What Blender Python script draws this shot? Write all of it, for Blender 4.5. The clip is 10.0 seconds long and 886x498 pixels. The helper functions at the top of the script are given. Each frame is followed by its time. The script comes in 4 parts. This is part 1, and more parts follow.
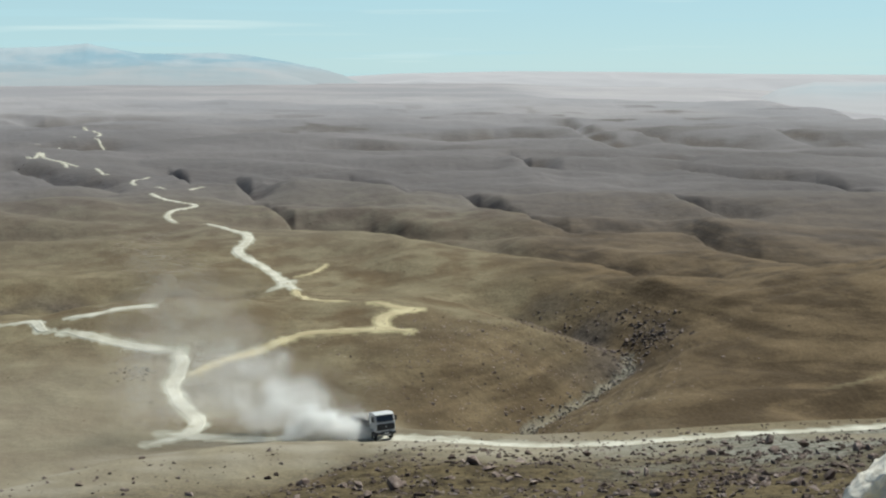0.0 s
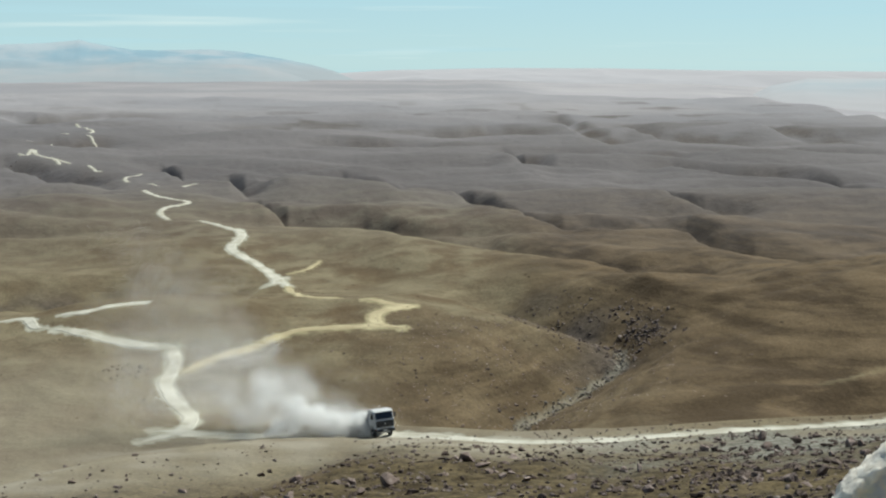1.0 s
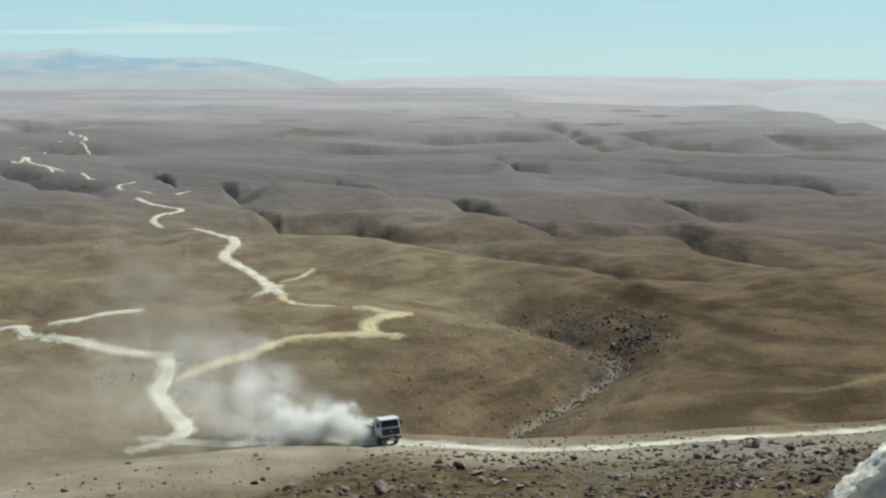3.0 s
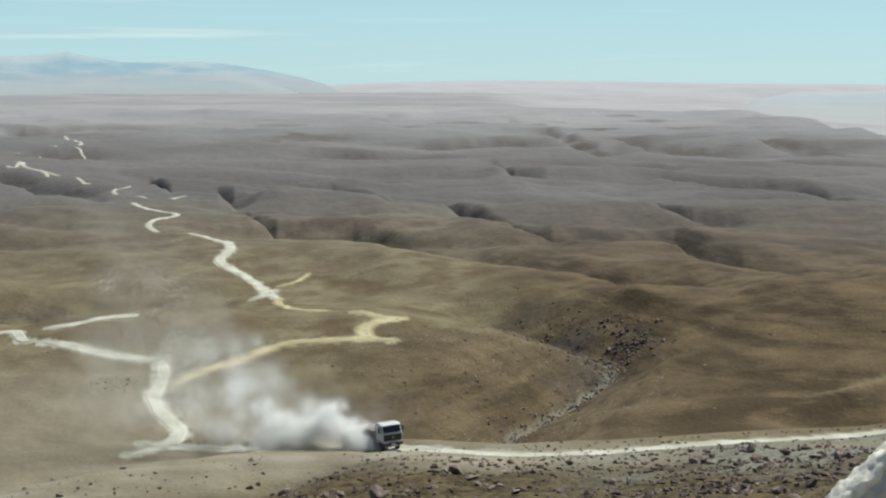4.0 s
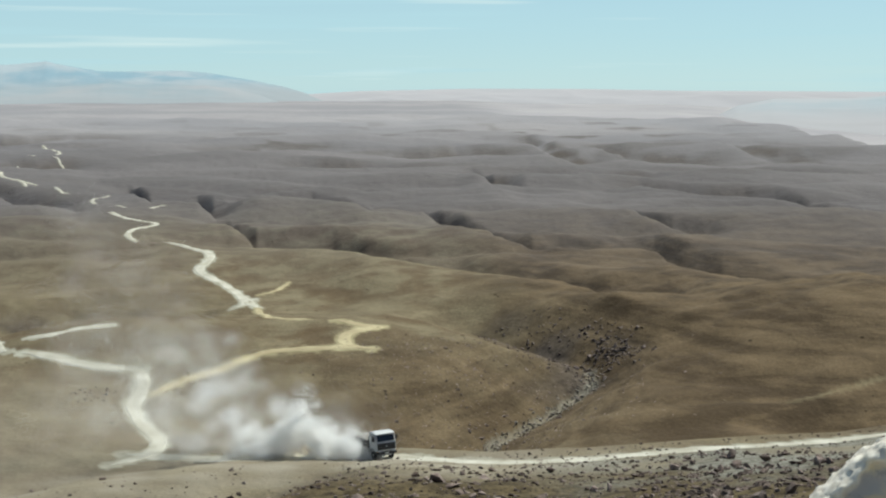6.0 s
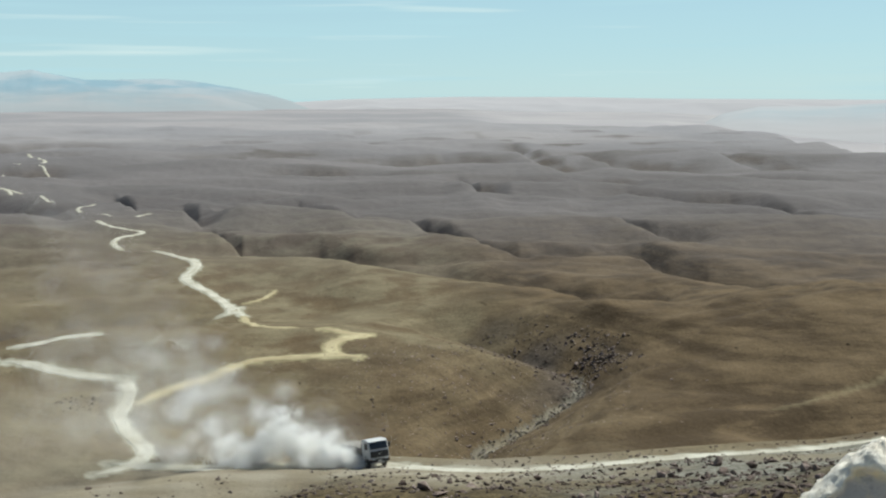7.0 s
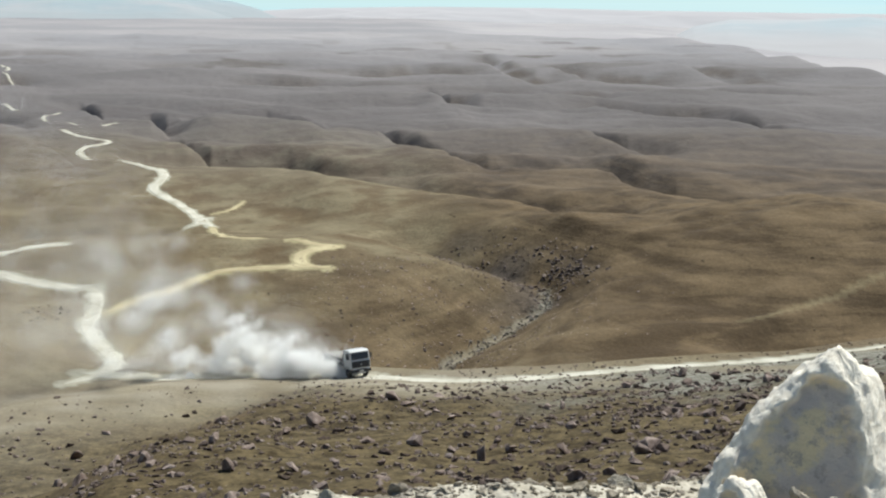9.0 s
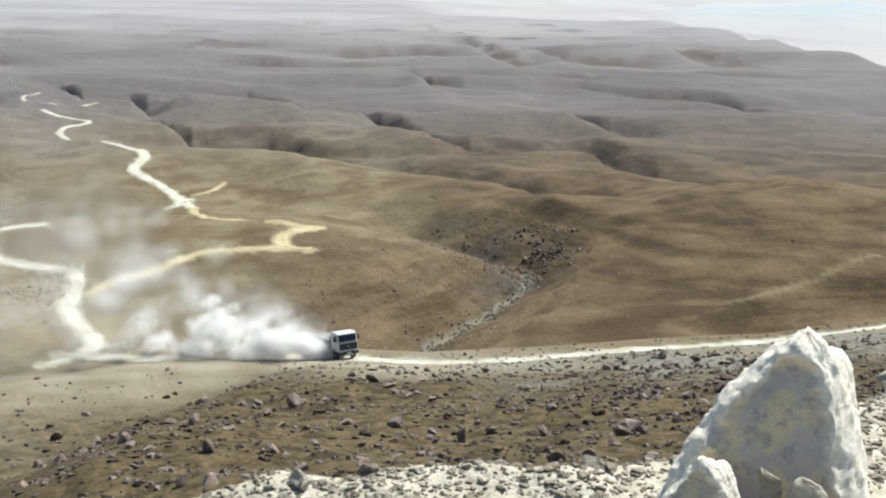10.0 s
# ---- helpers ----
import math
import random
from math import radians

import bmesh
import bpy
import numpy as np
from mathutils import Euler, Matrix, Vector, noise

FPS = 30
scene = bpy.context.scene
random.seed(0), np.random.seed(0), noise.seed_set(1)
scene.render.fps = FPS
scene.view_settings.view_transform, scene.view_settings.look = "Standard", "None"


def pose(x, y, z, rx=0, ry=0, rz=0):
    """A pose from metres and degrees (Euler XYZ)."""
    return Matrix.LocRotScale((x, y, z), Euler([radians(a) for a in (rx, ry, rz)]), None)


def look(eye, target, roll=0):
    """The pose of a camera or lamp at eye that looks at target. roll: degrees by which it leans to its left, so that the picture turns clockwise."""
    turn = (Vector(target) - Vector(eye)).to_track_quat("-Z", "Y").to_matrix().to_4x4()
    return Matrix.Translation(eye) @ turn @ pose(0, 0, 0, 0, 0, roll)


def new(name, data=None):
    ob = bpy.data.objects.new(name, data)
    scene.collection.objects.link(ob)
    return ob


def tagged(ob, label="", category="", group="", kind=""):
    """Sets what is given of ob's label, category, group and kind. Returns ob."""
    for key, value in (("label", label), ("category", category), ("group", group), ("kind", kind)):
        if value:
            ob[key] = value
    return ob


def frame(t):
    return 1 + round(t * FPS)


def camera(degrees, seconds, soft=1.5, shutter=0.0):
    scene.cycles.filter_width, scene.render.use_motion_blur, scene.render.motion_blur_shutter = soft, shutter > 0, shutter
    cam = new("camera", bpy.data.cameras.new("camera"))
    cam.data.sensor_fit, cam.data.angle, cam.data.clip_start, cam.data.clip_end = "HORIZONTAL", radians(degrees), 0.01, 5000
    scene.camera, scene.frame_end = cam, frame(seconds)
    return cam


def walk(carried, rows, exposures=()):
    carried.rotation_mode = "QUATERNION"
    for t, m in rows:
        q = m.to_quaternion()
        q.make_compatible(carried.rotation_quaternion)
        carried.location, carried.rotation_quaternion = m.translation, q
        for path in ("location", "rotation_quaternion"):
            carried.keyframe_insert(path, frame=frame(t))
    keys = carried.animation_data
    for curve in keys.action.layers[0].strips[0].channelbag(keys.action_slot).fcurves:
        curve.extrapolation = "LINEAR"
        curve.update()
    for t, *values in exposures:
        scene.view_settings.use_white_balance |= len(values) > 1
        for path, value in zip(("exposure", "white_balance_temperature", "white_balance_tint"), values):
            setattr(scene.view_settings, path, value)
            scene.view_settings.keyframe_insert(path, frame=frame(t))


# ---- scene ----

# ---------------------------------------------------------------- camera
cam = camera(38.0, 10.0, soft=2.2)
PATH = [
    (0, pose(-0.045, 0, 43.016, 81.926, 0.000, -0.000)),
    (0.5, pose(-0.045, 0, 43.016, 81.786, -0.047, -0.221)),
    (1, pose(-0.044, 0, 43.016, 81.780, -0.003, -0.305)),
    (1.5, pose(-0.043, 0, 43.016, 81.821, -0.001, -0.382)),
    (2, pose(-0.042, 0, 43.016, 81.905, -0.053, -0.436)),
    (2.5, pose(-0.041, 0, 43.016, 82.013, -0.041, -0.509)),
    (4, pose(-0.040, 0, 43.016, 82.330, -0.059, -0.786)),
    (4.5, pose(-0.039, 0, 43.016, 82.425, -0.048, -0.937)),
    (5, pose(-0.038, 0, 43.016, 82.495, -0.019, -1.145)),
    (5.5, pose(-0.037, 0, 43.016, 82.581, 0.019, -1.406)),
    (7, pose(-0.031, 0, 43.016, 83.043, 0.127, -2.295)),
    (7.5, pose(-0.029, 0, 43.016, 83.222, 0.011, -2.602)),
    (8, pose(-0.027, 0, 43.012, 82.221, -0.067, -2.957)),
    (8.5, pose(-0.022, 0, 43.008, 80.374, -0.285, -3.321)),
    (9, pose(-0.012, 0, 43.004, 79.126, -0.432, -3.600)),
    (9.5, pose(0.010, 0, 43.002, 78.657, -0.612, -3.669)),
    (9.8, pose(0.024, 0, 43.001, 78.640, -0.620, -3.640)),
    (9.9, pose(0.024, 0, 43.000, 78.590, -0.670, -3.830)),
    (10, pose(0.020, 0, 43.000, 78.332, -0.780, -4.365)),
]
walk(cam, PATH, exposures=[(0.0, 0.24, 6150, 2), (8.0, 0.24, 6150, 2), (9.0, 0.48, 6150, 5), (9.5, 0.70, 6150, 5), (10.0, 0.76, 6150, 5)])

# ---------------------------------------------------------------- sky and sun
SUN_ELEVATION, SUN_AZIMUTH = 53.0, 45.0  # azimuth clockwise from +y
world = bpy.data.worlds.new("sky")
scene.world = world
world.use_nodes = True
wn = world.node_tree.nodes
wl = world.node_tree.links
sky = wn.new("ShaderNodeTexSky")
sky.sky_type = "NISHITA"
sky.sun_disc = False
sky.sun_elevation = radians(SUN_ELEVATION)
sky.sun_rotation = radians(SUN_AZIMUTH)
sky.altitude = 2500
sky.dust_density = 0.3
sky.ozone_density = 2.0
# thin streaks of high cloud, long and level
tc = wn.new("ShaderNodeTexCoord")
stretch = wn.new("ShaderNodeMapping")
stretch.inputs["Scale"].default_value = (1.6, 1.6, 60)
streak = wn.new("ShaderNodeTexNoise")
streak.inputs["Scale"].default_value = 2.2
streak.inputs["Detail"].default_value = 3
band = wn.new("ShaderNodeMapRange")
band.inputs["From Min"].default_value = 0.55
band.inputs["From Max"].default_value = 0.8
band.inputs["To Min"].default_value = 0.72
band.inputs["To Max"].default_value = 0.95
veil = wn.new("ShaderNodeMix")
veil.data_type = "RGBA"
veil.inputs["B"].default_value = (6.2, 8.7, 9.4, 1)
wl.new(tc.outputs["Generated"], stretch.inputs["Vector"])
wl.new(stretch.outputs["Vector"], streak.inputs["Vector"])
wl.new(streak.outputs["Fac"], band.inputs["Value"])
# the haze lies low and thins towards the zenith
way = wn.new("ShaderNodeSeparateXYZ")
low = wn.new("ShaderNodeMapRange")
low.inputs["From Min"].default_value = 0.05
low.inputs["From Max"].default_value = 0.28
low.inputs["To Min"].default_value = 1.0
low.inputs["To Max"].default_value = 0.02
both = wn.new("ShaderNodeMath")
both.operation = "MULTIPLY"
wl.new(tc.outputs["Generated"], way.inputs["Vector"])
wl.new(way.outputs["Z"], low.inputs["Value"])
wl.new(low.outputs["Result"], both.inputs[0])
wl.new(band.outputs["Result"], both.inputs[1])
wl.new(both.outputs[0], veil.inputs["Factor"])
wl.new(sky.outputs["Color"], veil.inputs["A"])
# a few bright threads of cirrus
thread_map = wn.new("ShaderNodeMapping")
thread_map.inputs["Location"].default_value = (0.35, 0.0, 3.1)
thread_map.inputs["Scale"].default_value = (3.2, 3.2, 95)
thread = wn.new("ShaderNodeTexNoise")
thread.inputs["Scale"].default_value = 1.0
thread.inputs["Detail"].default_value = 3
bright = wn.new("ShaderNodeMapRange")
bright.inputs["From Min"].default_value = 0.6
bright.inputs["From Max"].default_value = 0.76
bright.inputs["To Max"].default_value = 0.75
cirrus = wn.new("ShaderNodeMix")
cirrus.data_type = "RGBA"
cirrus.inputs["B"].default_value = (9.6, 10.6, 10.2, 1)
wl.new(tc.outputs["Generated"], thread_map.inputs["Vector"])
wl.new(thread_map.outputs["Vector"], thread.inputs["Vector"])
wl.new(thread.outputs["Fac"], bright.inputs["Value"])
wl.new(bright.outputs["Result"], cirrus.inputs["Factor"])
wl.new(veil.outputs["Result"], cirrus.inputs["A"])
wl.new(cirrus.outputs["Result"], wn["Background"].inputs["Color"])
wn["Background"].inputs["Strength"].default_value = 0.07

# light scattered many times inside the dust
scene.cycles.max_bounces = 16
scene.cycles.diffuse_bounces = 12
scene.cycles.transmission_bounces = 12

sun_data = bpy.data.lights.new("sun", "SUN")
sun_data.energy = 5.0
sun_data.angle = radians(0.5)
sun_data.color = (1.0, 0.955, 0.88)
sun = new("sun", sun_data)
sx, sy = math.sin(radians(SUN_AZIMUTH)), math.cos(radians(SUN_AZIMUTH))
sun.matrix_basis = look((200 * sx, 200 * sy, 200 * math.tan(radians(SUN_ELEVATION))), (0, 0, 0))

# ---------------------------------------------------------------- materials
def material(name, rough=0.9, spec=0.2):
    m = bpy.data.materials.new(name)
    m.use_nodes = True
    b = m.node_tree.nodes["Principled BSDF"]
    b.inputs["Roughness"].default_value = rough
    b.inputs["Specular IOR Level"].default_value = spec
    return m, m.node_tree.nodes, m.node_tree.links, b


def noise_node(nodes, links, vector, scale, detail=4, rough=0.55):
    n = nodes.new("ShaderNodeTexNoise")
    n.inputs["Scale"].default_value = scale
    n.inputs["Detail"].default_value = detail
    n.inputs["Roughness"].default_value = rough
    links.new(vector, n.inputs["Vector"])
    return n.outputs["Fac"]


def span(nodes, links, value, a, b, lo=0.0, hi=1.0):
    n = nodes.new("ShaderNodeMapRange")
    n.interpolation_type = "SMOOTHSTEP"
    links.new(value, n.inputs["Value"])
    for key, v in (("From Min", a), ("From Max", b), ("To Min", lo), ("To Max", hi)):
        n.inputs[key].default_value = v
    return n.outputs["Result"]


def mix(nodes, links, fac, a, b, blend="MIX"):
    n = nodes.new("ShaderNodeMix")
    n.data_type = "RGBA"
    n.blend_type = blend
    for key, v in (("Factor", fac), ("A", a), ("B", b)):
        if isinstance(v, (tuple, float, int)):
            n.inputs[key].default_value = (*v, 1) if isinstance(v, tuple) else v
        else:
            links.new(v, n.inputs[key])
    return n.outputs["Result"]


def calc(nodes, links, op, a, b):
    n = nodes.new("ShaderNodeMath")
    n.operation = op
    for k, v in ((0, a), (1, b)):
        if isinstance(v, (float, int)):
            n.inputs[k].default_value = v
        else:
            links.new(v, n.inputs[k])
    return n.outputs[0]


def relief(nodes, links, bsdf, value, strength, distance):
    n = nodes.new("ShaderNodeBump")
    n.inputs["Strength"].default_value = strength
    n.inputs["Distance"].default_value = distance
    links.new(value, n.inputs["Height"])
    links.new(n.outputs["Normal"], bsdf.inputs["Normal"])


def attribute(nodes, name):
    n = nodes.new("ShaderNodeAttribute")
    n.attribute_name = name
    return n.outputs["Fac"]


PALE_TRACK = ((0.40, 0.37, 0.29), (0.55, 0.52, 0.43))
OCHRE_TRACK = ((0.36, 0.30, 0.175), (0.48, 0.41, 0.25))


def track_tone(n, l, pos, pair):
    a, c = noise_node(n, l, pos, 0.25, 5), noise_node(n, l, pos, 2.5, 4, 0.7)
    base = mix(n, l, span(n, l, a, 0.35, 0.65), *pair)
    return mix(n, l, 1.0, base, mix(n, l, c, (0.8, 0.8, 0.8), (1.12, 1.12, 1.12)), "MULTIPLY")


def ground_material():
    m, n, l, b = material("dry_ground", 0.95, 0.1)
    pos = n.new("ShaderNodeNewGeometry").outputs["Position"]
    flat = n.new("ShaderNodeMapping")
    flat.inputs["Scale"].default_value = (1, 1, 0.3)
    l.new(pos, flat.inputs["Vector"])
    v = flat.outputs["Vector"]
    broad, mid, fine = noise_node(n, l, v, 0.018, 4), noise_node(n, l, v, 0.12, 5), noise_node(n, l, v, 2.2, 5, 0.7)
    soil = mix(n, l, span(n, l, broad, 0.35, 0.65), (0.182, 0.140, 0.087), (0.145, 0.100, 0.056))
    grass = mix(n, l, span(n, l, mid, 0.38, 0.68), soil, (0.235, 0.190, 0.120))
    # narrow cattle-worn terraces that follow the contour
    level = n.new("ShaderNodeMapping")
    level.inputs["Scale"].default_value = (0.05, 0.05, 0.8)
    l.new(pos, level.inputs["Vector"])
    terrace = noise_node(n, l, level.outputs["Vector"], 1.0, 4, 0.65)
    grass = mix(n, l, calc(n, l, "MULTIPLY", span(n, l, terrace, 0.52, 0.7, 0, 0.5), span(n, l, mid, 0.35, 0.6)), grass, (0.30, 0.243, 0.155))
    grass = mix(n, l, span(n, l, terrace, 0.44, 0.3, 0, 0.35), grass, (0.10, 0.066, 0.036))
    grass = mix(n, l, attribute(n, "stony"), grass, mix(n, l, span(n, l, noise_node(n, l, v, 0.55, 5, 0.75), 0.36, 0.66), (0.054, 0.038, 0.019), (0.158, 0.118, 0.063)))
    grass = mix(n, l, attribute(n, "umber"), grass, mix(n, l, span(n, l, calc(n, l, "ADD", calc(n, l, "MULTIPLY", mid, 0.3), calc(n, l, "ADD", calc(n, l, "MULTIPLY", terrace, 0.55), calc(n, l, "MULTIPLY", broad, 0.15))), 0.41, 0.60), (0.080, 0.054, 0.030), (0.172, 0.120, 0.069)))
    speck = mix(n, l, span(n, l, fine, 0.3, 0.75), (0.78, 0.78, 0.78), (1.14, 1.13, 1.11))
    tone = mix(n, l, 1.0, grass, speck, "MULTIPLY")
    # distance haze put into the ground colour: greyer further out, then pale pink
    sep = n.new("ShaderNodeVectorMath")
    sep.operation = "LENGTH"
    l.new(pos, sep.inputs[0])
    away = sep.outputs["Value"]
    mid_haze = mix(n, l, span(n, l, noise_node(n, l, v, 0.006, 5), 0.38, 0.62), (0.125, 0.110, 0.113), (0.172, 0.152, 0.155))
    tone = mix(n, l, span(n, l, away, 235, 500, 0, 0.92), tone, mid_haze)
    far_haze = mix(n, l, span(n, l, noise_node(n, l, v, 0.0022, 4), 0.4, 0.6), (0.31, 0.29, 0.305), (0.385, 0.352, 0.36))
    tone = mix(n, l, span(n, l, away, 420, 1700), tone, far_haze)
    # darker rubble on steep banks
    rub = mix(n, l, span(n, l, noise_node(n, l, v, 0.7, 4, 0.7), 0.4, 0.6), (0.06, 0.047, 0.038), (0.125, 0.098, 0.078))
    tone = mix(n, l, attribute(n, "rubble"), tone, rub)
    # pale wheel-worn shoulders of the tracks
    tone = mix(n, l, attribute(n, "track_pale"), tone, track_tone(n, l, pos, PALE_TRACK))
    tone = mix(n, l, attribute(n, "track_ochre"), tone, track_tone(n, l, pos, OCHRE_TRACK))
    tone = mix(n, l, 1.0, tone, (0.80, 0.815, 0.785), "MULTIPLY")
    # pale sand of the sunken flats, lightened further with painted haze
    tone = mix(n, l, attribute(n, "flats"), tone, mix(n, l, span(n, l, noise_node(n, l, v, 0.004, 4), 0.4, 0.6), (0.40, 0.375, 0.375), (0.47, 0.435, 0.42)))
    # grey dust strewn beside the road, bleached rock of the ledge
    tone = mix(n, l, attribute(n, "dusty"), tone, (0.30, 0.27, 0.21))
    scree = mix(n, l, span(n, l, noise_node(n, l, v, 0.9, 5, 0.75), 0.38, 0.64), (0.085, 0.080, 0.062), (0.245, 0.235, 0.195))
    tone = mix(n, l, attribute(n, "scree"), tone, scree)
    chalk = mix(n, l, span(n, l, noise_node(n, l, v, 9, 5, 0.7), 0.3, 0.7), (0.33, 0.295, 0.225), (0.51, 0.465, 0.38))
    tone = mix(n, l, attribute(n, "chalk"), tone, chalk)
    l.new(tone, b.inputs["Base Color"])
    bumps = calc(n, l, "ADD", calc(n, l, "MULTIPLY", mid, 4.0), calc(n, l, "ADD", calc(n, l, "MULTIPLY", terrace, 0.45), calc(n, l, "MULTIPLY", fine, 0.35)))
    relief(n, l, b, bumps, 0.7, 0.35)
    return m


def track_material(name, pair):
    m, n, l, b = material(name, 0.95, 0.1)
    pos = n.new("ShaderNodeNewGeometry").outputs["Position"]
    l.new(track_tone(n, l, pos, pair), b.inputs["Base Color"])
    relief(n, l, b, noise_node(n, l, pos, 2.5, 4, 0.7), 0.4, 0.15)
    return m


GROUND, PALE, OCHRE = ground_material(), track_material("pale_track_dust", PALE_TRACK), track_material("ochre_track_dust", OCHRE_TRACK)

# ---------------------------------------------------------------- the lie of the land
LEDGE_Z = 41.4

# foot of the viewpoint hill, where the truck's road runs: x, y, z
FOOT = ((-160, 60, -1), (-95, 105, -1), (-46, 127, 0), (-36, 138, 0), (-20, 145, 0), (-7.6, 145.2, 0), (0, 140, 1.4), (9, 134.5, 2.4),
        (19, 133.5, 2.9), (31, 134.5, 3.6), (46.5, 134.3, 4.5), (90, 140, 7), (160, 130, 11))


def lattice(seed):
    rng = np.random.RandomState(seed)
    perm = rng.permutation(512)
    ang = rng.rand(512) * 2 * np.pi
    return perm, np.cos(ang), np.sin(ang)


def perlin(x, y, seed=0):
    """Gradient noise of numpy arrays, about -0.7 to 0.7."""
    perm, gx, gy = lattice(seed)
    xi, yi = np.floor(x).astype(int), np.floor(y).astype(int)
    xf, yf = x - xi, y - yi
    u, v = xf * xf * xf * (xf * (xf * 6 - 15) + 10), yf * yf * yf * (yf * (yf * 6 - 15) + 10)

    def corner(dx, dy):
        k = perm[(perm[(xi + dx) & 511] + yi + dy) & 511]
        return gx[k] * (xf - dx) + gy[k] * (yf - dy)

    a, b = corner(0, 0), corner(1, 0)
    c, d = corner(0, 1), corner(1, 1)
    return (a + u * (b - a)) * (1 - v) + (c + u * (d - c)) * v


def fbm(x, y, octaves, seed=0):
    total, amp = 0 * x, 1.0
    for k in range(octaves):
        total = total + amp * perlin(x * 2 ** k + 17.3 * k, y * 2 ** k + 5.1 * k, seed + k)
        amp *= 0.5
    return total


def ease(a, b, v):
    t = np.clip((v - a) / (b - a), 0, 1)
    return t * t * (3 - 2 * t)


def line_distance(x, y, pts):
    best = np.full(np.shape(x), 1e9)
    for (ax, ay), (bx, by) in zip(pts, pts[1:]):
        dx, dy = bx - ax, by - ay
        t = np.clip(((x - ax) * dx + (y - ay) * dy) / (dx * dx + dy * dy), 0, 1)
        best = np.minimum(best, np.hypot(x - ax - t * dx, y - ay - t * dy))
    return best


# dry stream beds and steep-sided gullies: depth, half width, course
GULLIES = (
    (6.5, 17, ((4, 150), (9, 160), (11.7, 168), (18.6, 177), (25, 187), (28.5, 193), (29, 199), (21, 213), (12, 226))),
    (5.0, 22, ((-62, 235), (-48, 240), (-66, 246), (-100, 238))),
)

# hidden gullies behind the spurs: width, rockiness, course of the near rim; the ground drops behind the rim and climbs again
SCARPS = (
    (60, 0.5, ((-180, 537), (-164, 514), (-144, 480), (-126, 455), (-109, 432))),
    (46, 0.2, ((-110, 514), (-97, 476), (-90, 456), (-73, 452), (-63, 424))),
    (26, 0.3, ((-53, 380), (-47, 362), (-40, 346), (-30, 341), (-19, 334), (-9, 314), (2, 298), (12, 289), (20, 277), (30, 262), (40, 247), (46, 246))),
    (26, 0.2, ((-54, 455), (-46, 463), (-34, 468), (-21, 448), (-12, 426), (-3, 430))),
    (24, 0.3, ((6, 428), (12, 402), (18, 381), (27, 346), (33, 333), (44, 331), (56, 330), (63, 322), (67, 302), (71, 284), (78, 274), (85, 261), (92, 247))),
    (14, 0.1, ((73, 421), (76, 397), (80, 381), (88, 374))),
    (26, 0.6, ((97, 528), (105, 511), (115, 498), (131, 491), (139, 479), (142, 452), (144, 430), (146, 405))),
    (39, 0.9, ((31, 592), (38, 549), (43, 543))),
    (125, 1.0, ((90, 954), (91, 780), (96, 707), (106, 718))),
    (76, 0.8, ((128, 870), (138, 774), (148, 739), (169, 718))),
    (72, 0.9, ((220, 919), (219, 813), (222, 762), (239, 751))),
    (80, 0.8, ((-1, 813), (16, 793), (33, 840), (62, 799), (70, 799))),
    (100, 0.7, ((-119, 813), (-89, 799), (-71, 840), (-55, 870))),
    (25, 0.8, ((75, 575), (85, 575), (109, 596))),
    (48, 0.8, ((-201, 660), (-184, 651), (-171, 669))),
    (29, 0.5, ((-56, 688), (-31, 678), (-13, 688))),
    (91, 0.6, ((-350, 1034), (-294, 954), (-277, 1013), (-233, 1056))),
    (30, 0.6, ((216, 688), (225, 660), (245, 651))),
    (19, 0.5, ((-51, 520), (-33, 525), (-15, 514))),
    (25, 0.4, ((135, 618), (169, 626), (184, 610), (213, 596))),
)


def scarps(x, y):
    """Depth of the hidden gullies, swell of the spurs before them and rockiness of their far banks."""
    az, r = np.arctan2(x, y), np.hypot(x, y)
    cut, swell, rocky = 0 * r, 0 * r, 0 * r
    for wide, rock, course in SCARPS:
        c = np.array(course, float)
        ca, cr = np.arctan2(c[:, 0], c[:, 1]), np.hypot(c[:, 0], c[:, 1])
        long = ca[-1] - ca[0]
        at = (az > ca[0] - 0.75 * long) & (az < ca[-1] + 0.75 * long) & (r > cr.min() - 4.5 * wide) & (r < cr.max() + 3.5 * wide)
        if not at.any():
            continue
        a, d, bx, by = az[at], r[at], x[at], y[at]
        grain = 0.35 * wide
        rim = np.interp(a, ca, cr) + 0.12 * wide * fbm(bx / grain, by / grain, 2, 57)
        slant = (cr.max() - cr.min()) / (long * cr.mean())
        deep = min(9.0, 0.36 * wide / math.sqrt(1 + min(slant, 1.2) ** 2) + 1.2)
        pad = min(long, 0.08)
        deep *= 1 - 0.45 * float(ease(480, 700, cr.mean()))
        ends = ease(ca[0] - 0.6 * pad, ca[0] + 0.25 * pad, a) * ease(ca[-1] + 0.6 * pad, ca[-1] - 0.25 * pad, a)
        u = (d - rim) / wide
        drop = deep * ends * np.where(u < 0.4, ease(-0.25, 0.4, u), 1 - ease(0.4, 1.6, u))
        cut[at] = np.maximum(cut[at], drop)
        swell[at] = np.maximum(swell[at], 0.22 * deep * ends * np.exp(-((u + 0.8) / np.where(u < -0.8, 1.5, 0.7)) ** 2))
        rocky[at] = np.maximum(rocky[at], rock * ends ** 2 * ease(0.1, 0.5, u) * ease(1.7, 0.7, u))
    return cut, swell, rocky


# edge of the boulder slope: west of it the hill drops in a short steep flank
RAVINE = ((-5, 141), (-11, 121), (-15, 103), (-17.5, 88), (-18.5, 70), (-18.5, 58), (-19, 40))
# hollow below the ridge that carries the foot trail
TRAIL_HOLLOW = ((53, 157), (61, 160), (68, 164), (76, 168), (90, 170))
